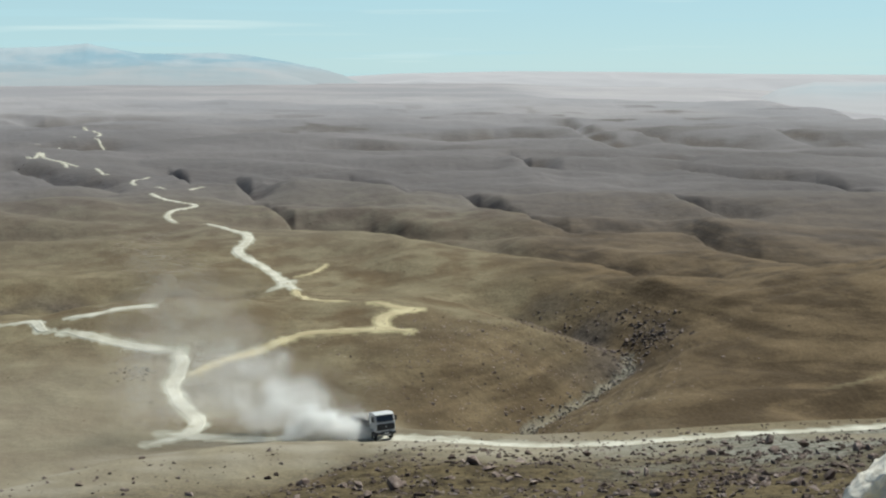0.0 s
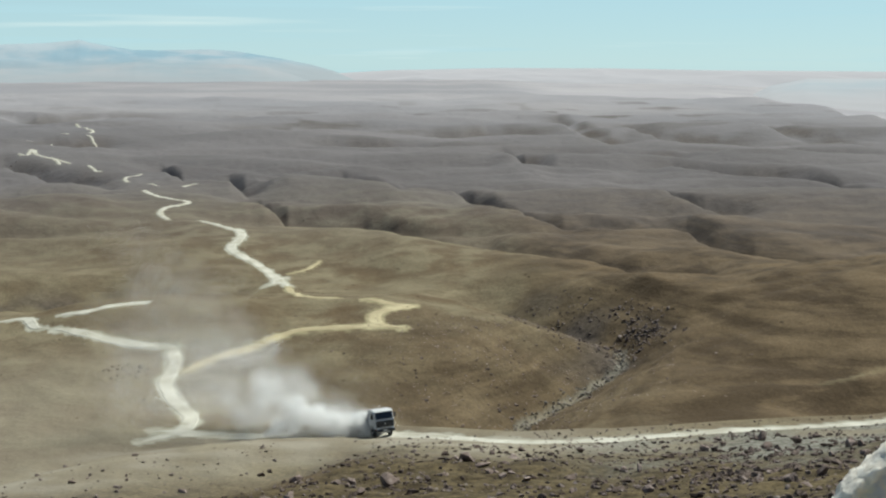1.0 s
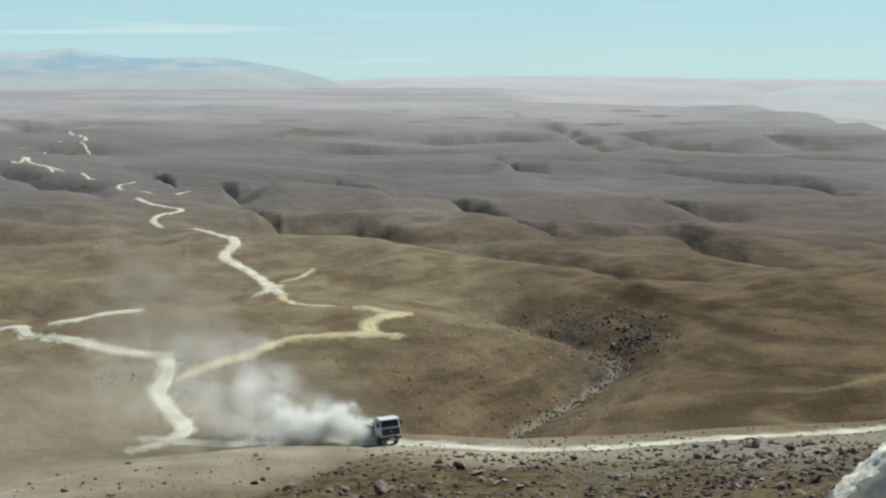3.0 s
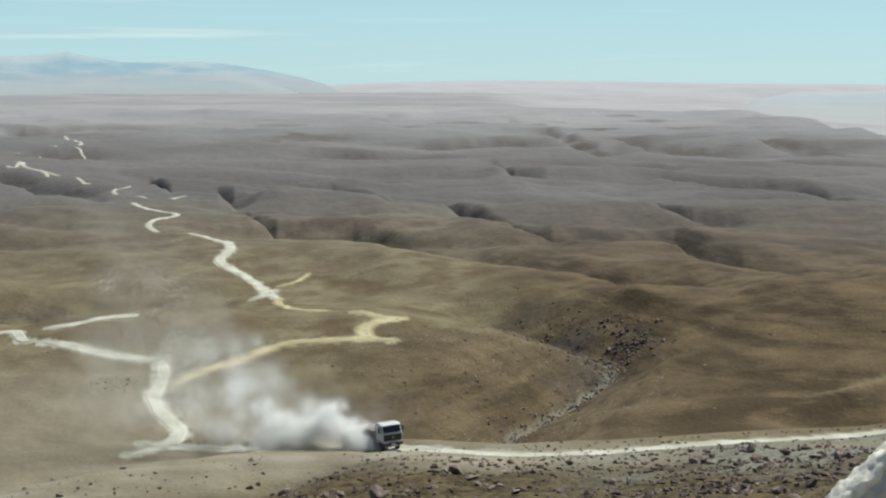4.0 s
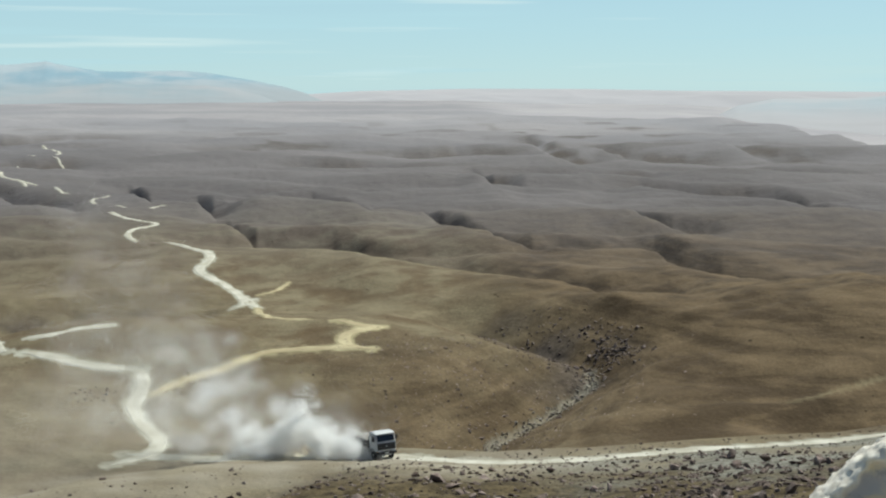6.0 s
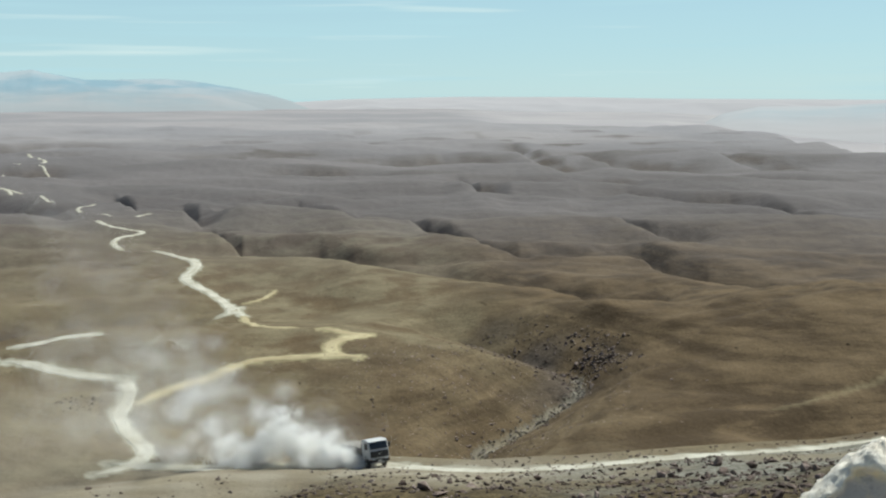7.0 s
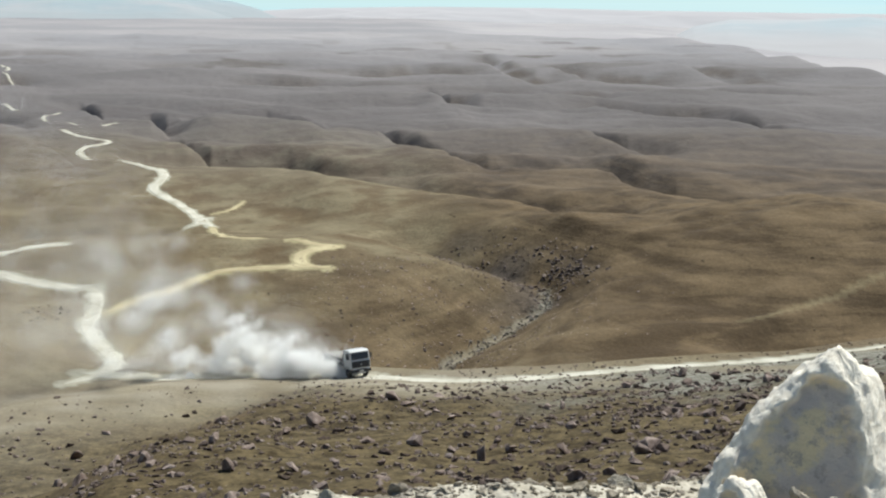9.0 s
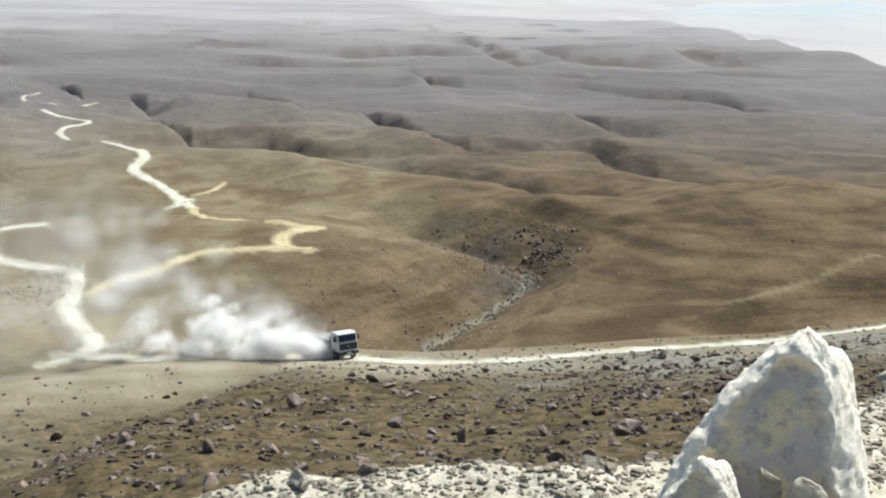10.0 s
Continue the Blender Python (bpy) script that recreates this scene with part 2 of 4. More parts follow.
# crest of the spur behind the first hill
SPUR = ((-26, 312), (-16, 304), (0, 276), (26, 254))

# crest that carries the road away to the north-west: x, y, z
ROAD_RIDGE = ((-45.6, 296, 2.7), (-46.3, 309, 2.5), (-51.6, 318, 2.4), (-61.5, 333, 2.2), (-70.3, 335, 2.4), (-75.4, 349.5, 2.7), (-76, 361, 2.8), (-72, 373, 2.8), (-79.5, 384, 2.8),
              (-93.6, 410, 2.6), (-93.9, 432, 2.2), (-111.4, 460, 1.8), (-111.2, 486, 1.6), (-133.6, 503.5, 1.2), (-143, 529, 1.2), (-155, 543, 1.0), (-196, 629, 1.0))


def road_ridge(x, y):
    """Height of the road's crest nearest to (x, y), and how firmly it holds there."""
    best, level = np.full(np.shape(x), 1e9), np.zeros(np.shape(x))
    for (ax, ay, az), (bx, by, bz) in zip(ROAD_RIDGE, ROAD_RIDGE[1:]):
        dx, dy = bx - ax, by - ay
        t = np.clip(((x - ax) * dx + (y - ay) * dy) / (dx * dx + dy * dy), 0, 1)
        far = np.hypot(x - ax - t * dx, y - ay - t * dy)
        level = np.where(far < best, az + t * (bz - az), level)
        best = np.minimum(best, far)
    return level, 0.95 * np.exp(-(best / (7 + 0.022 * np.hypot(x, y))) ** 2)


def hill_foot(x, y):
    """Distance and height of the hill's foot in the direction of (x, y)."""
    az = np.arctan2(x, y)
    faz = np.array([math.atan2(p[0], p[1]) for p in FOOT])
    return (np.interp(az, faz, np.array([math.hypot(p[0], p[1]) for p in FOOT])),
            np.interp(az, faz, np.array([p[2] for p in FOOT], float)))


def ledge_reach(x, y):
    az = np.arctan2(x, y)
    return np.interp(az, np.radians((-180, -40, -14, -3, 12, 20, 26, 40, 180)), (7, 3.3, 3.42, 4.06, 4.15, 4.5, 5.6, 6.5, 7))


def basin(x, y):
    """How deep a point lies in the sunken flats to the north-east, 0 to 1."""
    az = np.degrees(np.arctan2(x, y))
    edge = np.interp(az, (0, 5, 12, 16, 19, 21, 24, 30), (2600, 1700, 1650, 1400, 1080, 900, 780, 760)) * (1 + 0.05 * fbm(x / 160, y / 160, 3, 37))
    return ease(2, 6, az) * ease(62, 45, az) * ease(edge, edge * 1.25, np.hypot(x, y))


def sunken(x, y):
    return basin(x, y) * np.interp(np.degrees(np.arctan2(x, y)), (3, 12, 18, 24), (10, 16, 40, 48))


def valley_floor(x, y):
    d = np.hypot(x, y)
    near = (4.5 * np.exp(-((x + 8) / 34) ** 2 - ((y - 203) / 27) ** 2) + 9.5 * np.exp(-((x - 80) / 42) ** 2 - ((y - 210) / 34) ** 2)
            + 3.5 * np.exp(-((x + 50) / 22) ** 2 - ((y - 205) / 16) ** 2) 
            + 0.5 * np.exp(-((x - 40) / 24) ** 2 - ((y - 220) / 12) ** 2)
            + 2.6 * np.exp(-(line_distance(x, y, SPUR) / 17) ** 2)
            - 2.6 * np.exp(-(line_distance(x, y, TRAIL_HOLLOW) / 6.0) ** 2) + 1.1 * np.abs(perlin((x + 0.5 * y) / 26, (y - 0.35 * x) / 8, 17)) * ease(22, 40, x) + 1.6 * fbm(x / 34, y / 34, 3, 3))
    warp_x, warp_y = x + 26 * perlin(x / 110, y / 110, 41), y + 26 * perlin(x / 110, y / 110, 43)
    # spurs run down from the road ridge towards the east
    run, over = 0.94 * warp_x - 0.34 * warp_y, 0.34 * warp_x + 0.94 * warp_y
    billow = (np.abs(perlin(run / 170, over / 74, 11)) ** 0.85 * 22 + np.abs(perlin(run / 60, over / 38, 12)) * 9
              + np.abs(perlin(run / 24, over / 17, 13)) * 2.6 - 6.3)
    broad = np.abs(perlin(warp_x / 330, warp_y / 240, 21)) * 40 + np.abs(perlin(warp_x / 150, warp_y / 110, 22)) * 24 + np.abs(perlin(warp_x / 75, warp_y / 46, 23)) * 11 - 16.8
    vast = np.abs(perlin(x / 1300, y / 800, 31)) * 60 + np.abs(perlin(x / 560, y / 380, 32)) * 34 + np.abs(perlin(warp_x / 190, warp_y / 110, 33)) * 17 + np.abs(perlin(run / 120, over / 60, 34)) * 7 - 25
    out = near + (0.5 * billow - near) * ease(262, 330, d) * 0.92
    out = out + (0.4 * broad - out) * ease(480, 850, d) * 0.8
    out = out + (0.22 * vast - out) * ease(1300, 2400, d) * 0.75
    out = out - ease(2600, 4700, d) * 14
    out = out - sunken(x, y)
    cut = 0 * x
    for deep, half, course in GULLIES:
        wob = half * (1 + 0.35 * perlin(x / 14, y / 14, 55))
        cut = np.maximum(cut, deep * np.clip(1 - line_distance(x, y, course) / wob, 0, 1) ** 1.35)
    level, hold = road_ridge(x, y)
    hidden, swell, _ = scarps(x, y)
    out = out + swell - np.maximum(cut, hidden)
    out = out + (level - out) * hold
    return out + 0.25 * fbm(x / 5, y / 5, 2, 61) * ease(3500, 200, d)


def west_of_edge(x, y):
    edge = np.interp(y, [p[1] for p in RAVINE[::-1]], [p[0] for p in RAVINE[::-1]])
    return edge + 1.5 * fbm(x / 9, y / 9, 2, 73) - x


def height(x, y):
    x, y = np.asarray(x, float), np.asarray(y, float)
    d = np.hypot(x, y)
    foot, foot_z = hill_foot(x, y)
    u = np.clip(1 - d / foot, 0, 1)
    slope = foot_z + (31 - 0.9 * foot_z) * u + 13.6 * u ** 5.84
    west = west_of_edge(x, y)
    slope = slope - (4.0 * ease(-6.0, 9.0, west) - 2.4 * ease(9, 40, west)) * ease(0.02, 0.2, u) * ease(12, 40, d)
    slope = slope + (0.9 * fbm(x / 19, y / 19, 3, 71) + 0.35 * fbm(x / 4, y / 4, 2, 72)) * ease(0.03, 0.18, u) * ease(8, 30, d)
    reach = ledge_reach(x, y) + 0.16 * fbm(x / 0.8, y / 0.8, 3, 83)
    slope = slope - 2.4 * ease(reach, reach + 3, d) * ease(70, 12, d)
    ledge = LEDGE_Z + 0.07 * fbm(x / 0.7, y / 0.7, 4, 81) - 1.3 * np.clip(d - reach, 0, 3) ** 1.3
    slope = np.where(d < 9, np.minimum(ledge, slope + 1.2), slope)
    past = ease(foot + 3.0, foot + 17, d)
    return slope + (valley_floor(x, y) - slope) * past
# dirt tracks: name, width, course (x, y)
TRACKS = (
    ("main_track", 2.9, ((-38.6, 184.9), (-36.9, 177.0), (-36.6, 169.4), (-34.9, 163.5), (-32.2, 158.6), (-30.0, 153.6), (-30.0, 148.6), (-31.5, 145.8), (-33.8, 143.0))),
    ("upper_track", 2.6, ((-35.1, 173.9), (-31.0, 179.5), (-25.3, 185.7), (-19.5, 190.5), (-12.2, 189.6), (-8.0, 189.7), (-5.0, 188.7))),
    ("upper_bend", 2.8, ((-7.1, 189.5), (-9.3, 192.0), (-9.4, 195.8), (-7.0, 198.9), (-4.0, 201.1), (-7.1, 201.8), (-11.0, 204.7))),
    ("upper_track", 1.9, ((-15.9, 207.6), (-21.2, 212.1), (-25.0, 227.5), (-28.7, 245.7))),
    ("mid_track", 3.0, ((-29.0, 246.9), (-31.7, 255.5), (-34.6, 264.4), (-38.8, 273.3), (-44.4, 282.3), (-46.4, 287.5), (-45.5, 296.1), (-47.3, 308.4), (-49.6, 316.8))),
    ("mid_track", 3.6, ((-33.1, 249.0), (-31.8, 252.8), (-31.5, 258.8))),
    ("mid_track", 2.2, ((-46.7, 309.2), (-51.7, 318.4), (-56.8, 327.5), (-62.2, 336.6))),
    ("upper_track", 1.4, ((-30.7, 263.5), (-27.9, 265.8), (-25.1, 273.9))),
    ("far_track", 2.0, ((-70.7, 336.8), (-73.7, 343.5), (-75.6, 350.3), (-76.2, 362.0), (-73.4, 366.5), (-72.3, 374.3), (-75.0, 378.1), (-79.6, 384.1), (-86.5, 394.9), (-94.3, 413.6))),
    ("far_track", 1.5, ((-85.1, 430.4), (-83.4, 436.6), (-81.2, 437.4))),
    ("far_track", 1.5, ((-94.2, 433.2), (-98.5, 440.9))),
    ("far_track", 1.5, ((-108.5, 452.0), (-112.0, 462.5), (-114.2, 475.0), (-111.8, 478.2), (-111.4, 486.4))),
    ("far_track", 1.5, ((-133.1, 503.3), (-138.5, 519.0), (-144.0, 532.8))),
    ("far_track", 1.6, ((-155.8, 546.4), (-162.7, 558.5), (-172.7, 576.7), (-180.5, 588.2), (-187.5, 604.2), (-195.3, 627.8))),
    ("far_track", 1.5, ((-184.0, 698.7), (-192.5, 721.9), (-197.4, 728.6))),
    ("far_track", 1.8, ((-196.0, 603.8), (-189.1, 596.2), (-198.0, 631.7), (-186.6, 600.0), (-174.8, 578.2), (-166.7, 564.5), (-158.5, 542.1))),
    ("far_track", 1.6, ((-199.9, 662.2), (-202.0, 681.1), (-207.6, 695.9))),
    ("far_track", 1.6, ((-222.6, 701.0), (-217.3, 695.9))),
    ("far_track", 1.7, ((-216.1, 744.5), (-208.3, 733.1))),
    ("far_track", 2.0, ((-245.3, 880.9), (-226.0, 835.0), (-204.1, 768.3), (-199.7, 744.5))),
    ("far_track", 1.5, ((-135.3, 507.5), (-130.8, 502.1))),
    ("west_track", 2.6, ((-71.7, 204.5), (-68.1, 204.7), (-65.6, 203.3), (-62.9, 196.7), (-60.9, 194.7))),
    ("west_track", 2.6, ((-58.1, 192.6), (-52.2, 189.6), (-47.9, 187.9), (-43.5, 185.6), (-40.1, 184.8))),
    ("west_track", 2.0, ((-59.3, 199.8), (-55.1, 199.2), (-52.0, 201.0), (-46.5, 202.5))),
    ("foot_trail", 1.6, ((51.5, 167.3), (58.4, 169.7), (65.2, 173.4), (70.9, 176.2), (77.8, 178.5))),
)


# ---------------------------------------------------------------- the ground, one sheet to the horizon
def rows_from(a, b, ratio):
    out = [a]
    while out[-1] * ratio < b:
        out.append(out[-1] * ratio)
    return out


OCHRE_NAMES = ("upper_track", "upper_bend", "foot_trail", "wash_out")
TRUCK_ROAD = ((-33, 148), (-27, 146)) + tuple((p[0], p[1]) for p in FOOT[4:12])


def smooth_course(pts, step):
    """Even points along a soft curve through pts."""
    p = np.array(pts, float)
    p = np.vstack((2 * p[0] - p[1], p, 2 * p[-1] - p[-2]))
    out = []
    for k in range(1, len(p) - 2):
        a, b, c, d = p[k - 1:k + 3]
        n = max(2, int(np.linalg.norm(c - b) / step))
        t = np.linspace(0, 1, n, endpoint=False)[:, None]
        out.append(0.5 * (2 * b + (c - a) * t + (2 * a - 5 * b + 4 * c - d) * t ** 2 + (3 * b - a - 3 * c + d) * t ** 3))
    return np.vstack((*out, p[-2:-1]))


def build_ground():
    az = np.radians(np.concatenate((np.arange(-22, 27, 0.085), np.arange(27, 338, 3.0))))
    rad = np.array(rows_from(0.3, 3.2, 1.12) + rows_from(3.2, 6.5, 1.012) + rows_from(6.5, 40, 1.05) + rows_from(40, 520, 1.0062) + rows_from(520, 4900, 1.013))
    r, a = np.meshgrid(rad, az, indexing="ij")
    x, y = r * np.sin(a), r * np.cos(a)
    z = height(x, y)
    nr, na = r.shape
    co = np.stack((x, y, z), -1).reshape(-1, 3)
    i, j = np.meshgrid(np.arange(nr - 1), np.arange(na), indexing="ij")
    k = (j + 1) % na
    quads = np.stack((i * na + j, i * na + k, (i + 1) * na + k, (i + 1) * na + j), -1)[..., ::-1].reshape(-1, 4)
    middle = np.arange(na)[None]
    me = bpy.data.meshes.new("ground")
    me.vertices.add(len(co))
    me.vertices.foreach_set("co", co.ravel())
    loops = np.concatenate((quads.ravel(), middle.ravel())).astype(np.int32)
    me.loops.add(len(loops))
    me.loops.foreach_set("vertex_index", loops)
    me.polygons.add(len(quads) + 1)
    me.polygons.foreach_set("loop_start", np.concatenate((np.arange(len(quads)) * 4, [len(quads) * 4])).astype(np.int32))
    me.update(calc_edges=True)
    me.polygons.foreach_set("use_smooth", np.ones(len(quads) + 1, bool))
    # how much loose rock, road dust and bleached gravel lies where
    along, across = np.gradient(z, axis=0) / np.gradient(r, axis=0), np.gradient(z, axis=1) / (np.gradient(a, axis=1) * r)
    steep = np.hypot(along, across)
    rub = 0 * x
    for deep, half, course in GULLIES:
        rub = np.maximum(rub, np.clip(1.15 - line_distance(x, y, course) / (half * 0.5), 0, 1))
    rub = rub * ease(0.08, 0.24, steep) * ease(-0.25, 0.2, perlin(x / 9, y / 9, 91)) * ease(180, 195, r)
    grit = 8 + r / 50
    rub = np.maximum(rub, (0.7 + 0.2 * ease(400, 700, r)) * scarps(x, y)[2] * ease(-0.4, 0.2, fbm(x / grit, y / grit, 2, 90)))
    # scattered dark streaks on the far slopes
    dark_streak = ease(0.16, 0.32, perlin(x / 62 + 0.6 * perlin(x / 40, y / 40, 112), y / 66, 111)) * ease(520, 720, r) * (0.35 + 0.65 * ease(-0.1, 0.25, perlin(x / 420, y / 420, 113)))
    rub = np.maximum(rub, 0.6 * dark_streak * ease(1900, 1250, r))
    umber = ease(6, 34, x + 12 * perlin(x / 30, y / 30, 93)) * ease(140, 155, r) * ease(560, 330, r)
    umber = np.maximum(umber, 0.8 * ease(-24, 2, x) * ease(148, 158, r) * ease(205, 185, r))
    stony = ease(0.98, 0.8, r / hill_foot(x, y)[0] + 0.12 * perlin(x / 12, y / 12, 98))
    # steep flank's shade painted as dark soil, dust blown over the slope beyond
    west = west_of_edge(x, y)
    flank = np.exp(-((west - 1) / 4.5) ** 2) * ease(20, 40, r)
    umber = np.maximum(umber, 0.85 * flank * ease(134, 116, r))
    beyond = ease(3, 18, west)
    pale, ochre = 0 * x, 0 * x
    for name, width, course in TRACKS + (("truck_road", 3.3, TRUCK_ROAD), ("stream_bed", 1.9, GULLIES[0][2][1:7])):
        c = smooth_course(course, 3.0)
        w = width * 1.6
        box_of = (x > c[:, 0].min() - w) & (x < c[:, 0].max() + w) & (y > c[:, 1].min() - w) & (y < c[:, 1].max() + w)
        bx, by = x[box_of], y[box_of]
        far = line_distance(bx, by, c) + width * (0.3 if c[0, 1] < 330 else 0.05) * fbm(bx / 3.5, by / 3.5, 3, 94)
        worn = ease(width * 0.56, width * 0.38, far)
        if name in OCHRE_NAMES:
            ochre[box_of] = np.maximum(ochre[box_of], worn * (0.22 if name == "foot_trail" else 1.0))
        else:
            pale[box_of] = np.maximum(pale[box_of], worn * (0.3 if name == "stream_bed" else 1.0))
    foot, fz = hill_foot(x, y)
    dusty = 1.0 * ease(40, 12, x) * np.exp(-((r - foot + 6) / 12) ** 2) * (0.5 + 0.5 * ease(-0.2, 0.3, perlin(x / 8, y / 5, 92)))
    dusty = np.maximum(dusty, 0.5 * ease(16, 40, x) * np.exp(-((r - foot + 13) / 12) ** 2))
    dusty = np.maximum(dusty, 0.45 * ease(-18, -36, x + 10 * perlin(x / 15, y / 15, 99)) * ease(100, 132, r) * ease(215, 160, r))
    dusty = np.maximum(dusty, 0.35 * beyond * ease(30, 60, r) * ease(190, 150, r) * (0.6 + 0.8 * perlin(x / 7, y / 7, 84)))
    dusty = dusty * (1 - 0.85 * flank * ease(136, 118, r))
    scree = 0.85 * ease(8, 26, x) * ease(foot - 46, foot - 26, r + 9 * perlin(x / 10, y / 10, 89)) * ease(foot + 2, foot - 3, r) * ease(-0.35, 0.15, perlin(x / 14, y / 10, 88))
    chalk = ease(0.9, 0.3, r - ledge_reach(x, y))
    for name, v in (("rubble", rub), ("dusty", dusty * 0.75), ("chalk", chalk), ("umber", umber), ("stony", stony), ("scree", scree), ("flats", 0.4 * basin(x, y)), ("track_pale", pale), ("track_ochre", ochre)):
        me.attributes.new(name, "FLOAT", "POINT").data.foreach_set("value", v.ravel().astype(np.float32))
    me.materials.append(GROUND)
    ob = new("ground", me)
    tagged(ob, "dry brown hills and gullies paling into painted haze over the desert flats", "ground", kind="structure")
    return rad, az, z


RAD, AZ, Z = build_ground()


def on_ground(x, y):
    """Height of the ground sheet itself at arrays x, y."""
    x, y = np.asarray(x, float), np.asarray(y, float)
    r, a = np.hypot(x, y), np.arctan2(x, y)
    a = np.where(a < AZ[0], a + 2 * np.pi, a)
    i = np.clip(np.searchsorted(RAD, r) - 1, 0, len(RAD) - 2)
    j = np.clip(np.searchsorted(AZ, a) - 1, 0, len(AZ) - 2)
    u, v = (r - RAD[i]) / (RAD[i + 1] - RAD[i]), (a - AZ[j]) / (AZ[j + 1] - AZ[j])
    return (Z[i, j] * (1 - v) + Z[i, j + 1] * v) * (1 - u) + (Z[i + 1, j] * (1 - v) + Z[i + 1, j + 1] * v) * u


def grid_mesh(name, co, nr, nc, mat):
    i, j = np.meshgrid(np.arange(nr - 1), np.arange(nc - 1), indexing="ij")
    quads = np.stack((i * nc + j, i * nc + j + 1, (i + 1) * nc + j + 1, (i + 1) * nc + j), -1).reshape(-1, 4)
    me = bpy.data.meshes.new(name)
    me.from_pydata(co.tolist(), [], quads.tolist())
    me.polygons.foreach_set("use_smooth", np.ones(len(quads), bool))
    me.materials.append(mat)
    return me


def build_track(name, width, pts, label, lift, seed, mat):
    c = smooth_course(pts, 1.0)
    d = np.gradient(c, axis=0)
    d = d / np.maximum(np.linalg.norm(d, axis=1), 1e-6)[:, None]
    side = np.stack((d[:, 1], -d[:, 0]), -1)
    lanes = np.array([-0.5, -0.45, -0.3, -0.15, 0, 0.15, 0.3, 0.45, 0.5])
    s = np.arange(len(c)) * 1.0
    rag = np.stack([1 + 0.6 * fbm(s / 5, 0 * s + k * 7.7, 3, seed) for k in (0, 1)], -1)
    taper = np.clip(np.minimum(s, s[-1] - s) / (1.2 * width), 0.05, 1) ** 0.6
    off = lanes[None] * width * 0.72 * taper[:, None] * np.where(lanes[None] < 0, rag[:, :1], rag[:, 1:])
    x, y = c[:, :1] + side[:, :1] * off, c[:, 1:] + side[:, 1:] * off
    z = on_ground(x, y) + lift * np.where(np.abs(lanes) == 0.5, -0.6, 1.0)[None] - 0.03 * (np.abs(np.abs(lanes) - 0.15) < 0.01)[None]
    me = grid_mesh(name, np.stack((x, y, z), -1).reshape(-1, 3), len(c), len(lanes), mat)
    ob = new(name, me)
    return tagged(ob, label, "dirt track", kind="structure")


build_track("truck_road", 3.3, TRUCK_ROAD, "pale dusty dirt road along the foot of the slope", 0.03, 5, PALE)
for k, (name, width, course) in enumerate(TRACKS):
    if name in ("foot_trail", "stream_bed"):
        continue
    ochre = name in OCHRE_NAMES
    build_track(name, width, course, "yellowish dirt track over the brown hill" if ochre else "pale dirt track winding over the brown hills", 0.03 + 0.00015 * math.hypot(*course[0]), 20 + k, OCHRE if ochre else PALE)


# ---------------------------------------------------------------- small builders
def part(name, bm, mat, parent=None, label=""):
    """Links a bmesh as one mesh object under a thing or a part."""
    me = bpy.data.meshes.new(name)
    bm.normal_update()
    bm.to_mesh(me)
    bm.free()
    me.materials.append(mat)
    ob = new(name, me)
    ob.parent = parent
    return tagged(ob, label)


def box(bm, x0, x1, y0, y1, z0, z1, bevel=0.0):
    v = bmesh.ops.create_cube(bm, size=1, matrix=Matrix.Translation(((x0 + x1) / 2, (y0 + y1) / 2, (z0 + z1) / 2)) @ Matrix.Diagonal((x1 - x0, y1 - y0, z1 - z0, 1)))["verts"]
    if bevel:
        edges = {e for w in v for e in w.link_edges}
        bmesh.ops.bevel(bm, geom=list(edges), offset=bevel, segments=2, affect="EDGES", profile=0.6)
    return bm


def boxed(*args, **kw):
    return box(bmesh.new(), *args, **kw)


def profile_prism(outline, y0, y1, bevel=0.0):
    """A closed outline in x, z drawn out across y."""
    bm = bmesh.new()
    a = [bm.verts.new((x, y0, z)) for x, z in outline]
    b = [bm.verts.new((x, y1, z)) for x, z in outline]
    bm.faces.new(a)
    bm.faces.new(b[::-1])
    n = len(outline)
    for k in range(n):
        bm.faces.new((a[k], b[k], b[(k + 1) % n], a[(k + 1) % n]))
    bmesh.ops.recalc_face_normals(bm, faces=bm.faces)
    if bevel:
        bmesh.ops.bevel(bm, geom=bm.edges[:], offset=bevel, segments=2, affect="EDGES", profile=0.6)
    return bm


def turned(rings, segments=24):
    """A body turned round the y axis from (y, radius) rings."""
    bm = bmesh.new()
    loops = []
    for y, r in rings:
        loops.append([bm.verts.new((r * math.cos(2 * math.pi * k / segments), y, r * math.sin(2 * math.pi * k / segments))) for k in range(segments)])
    for a, b in zip(loops, loops[1:]):
        for k in range(segments):
            bm.faces.new((a[k], a[(k + 1) % segments], b[(k + 1) % segments], b[k]))
    bm.faces.new(loops[0])
    bm.faces.new(loops[-1][::-1])
    bmesh.ops.recalc_face_normals(bm, faces=bm.faces)
    return bm


def plain(name, colour, rough=0.6, metal=0.0, spec=0.4, wear=0.25, scale=3.0, dirt=(0.40, 0.36, 0.29), cover=0.5):
    """Paint, rubber or metal with dust lying over it in patches."""
    m, n, l, b = material(name, rough, spec)
    obj = n.new("ShaderNodeTexCoord").outputs["Object"]
    b.inputs["Metallic"].default_value = metal
    dust = span(n, l, noise_node(n, l, obj, scale, 5, 0.65), 0.42, 0.72, 0, cover)
    tone = mix(n, l, noise_node(n, l, obj, scale * 6, 3), tuple(c * (1 - wear) for c in colour), tuple(min(1, c * (1 + wear)) for c in colour))
    l.new(mix(n, l, dust, tone, dirt), b.inputs["Base Color"])
    return m


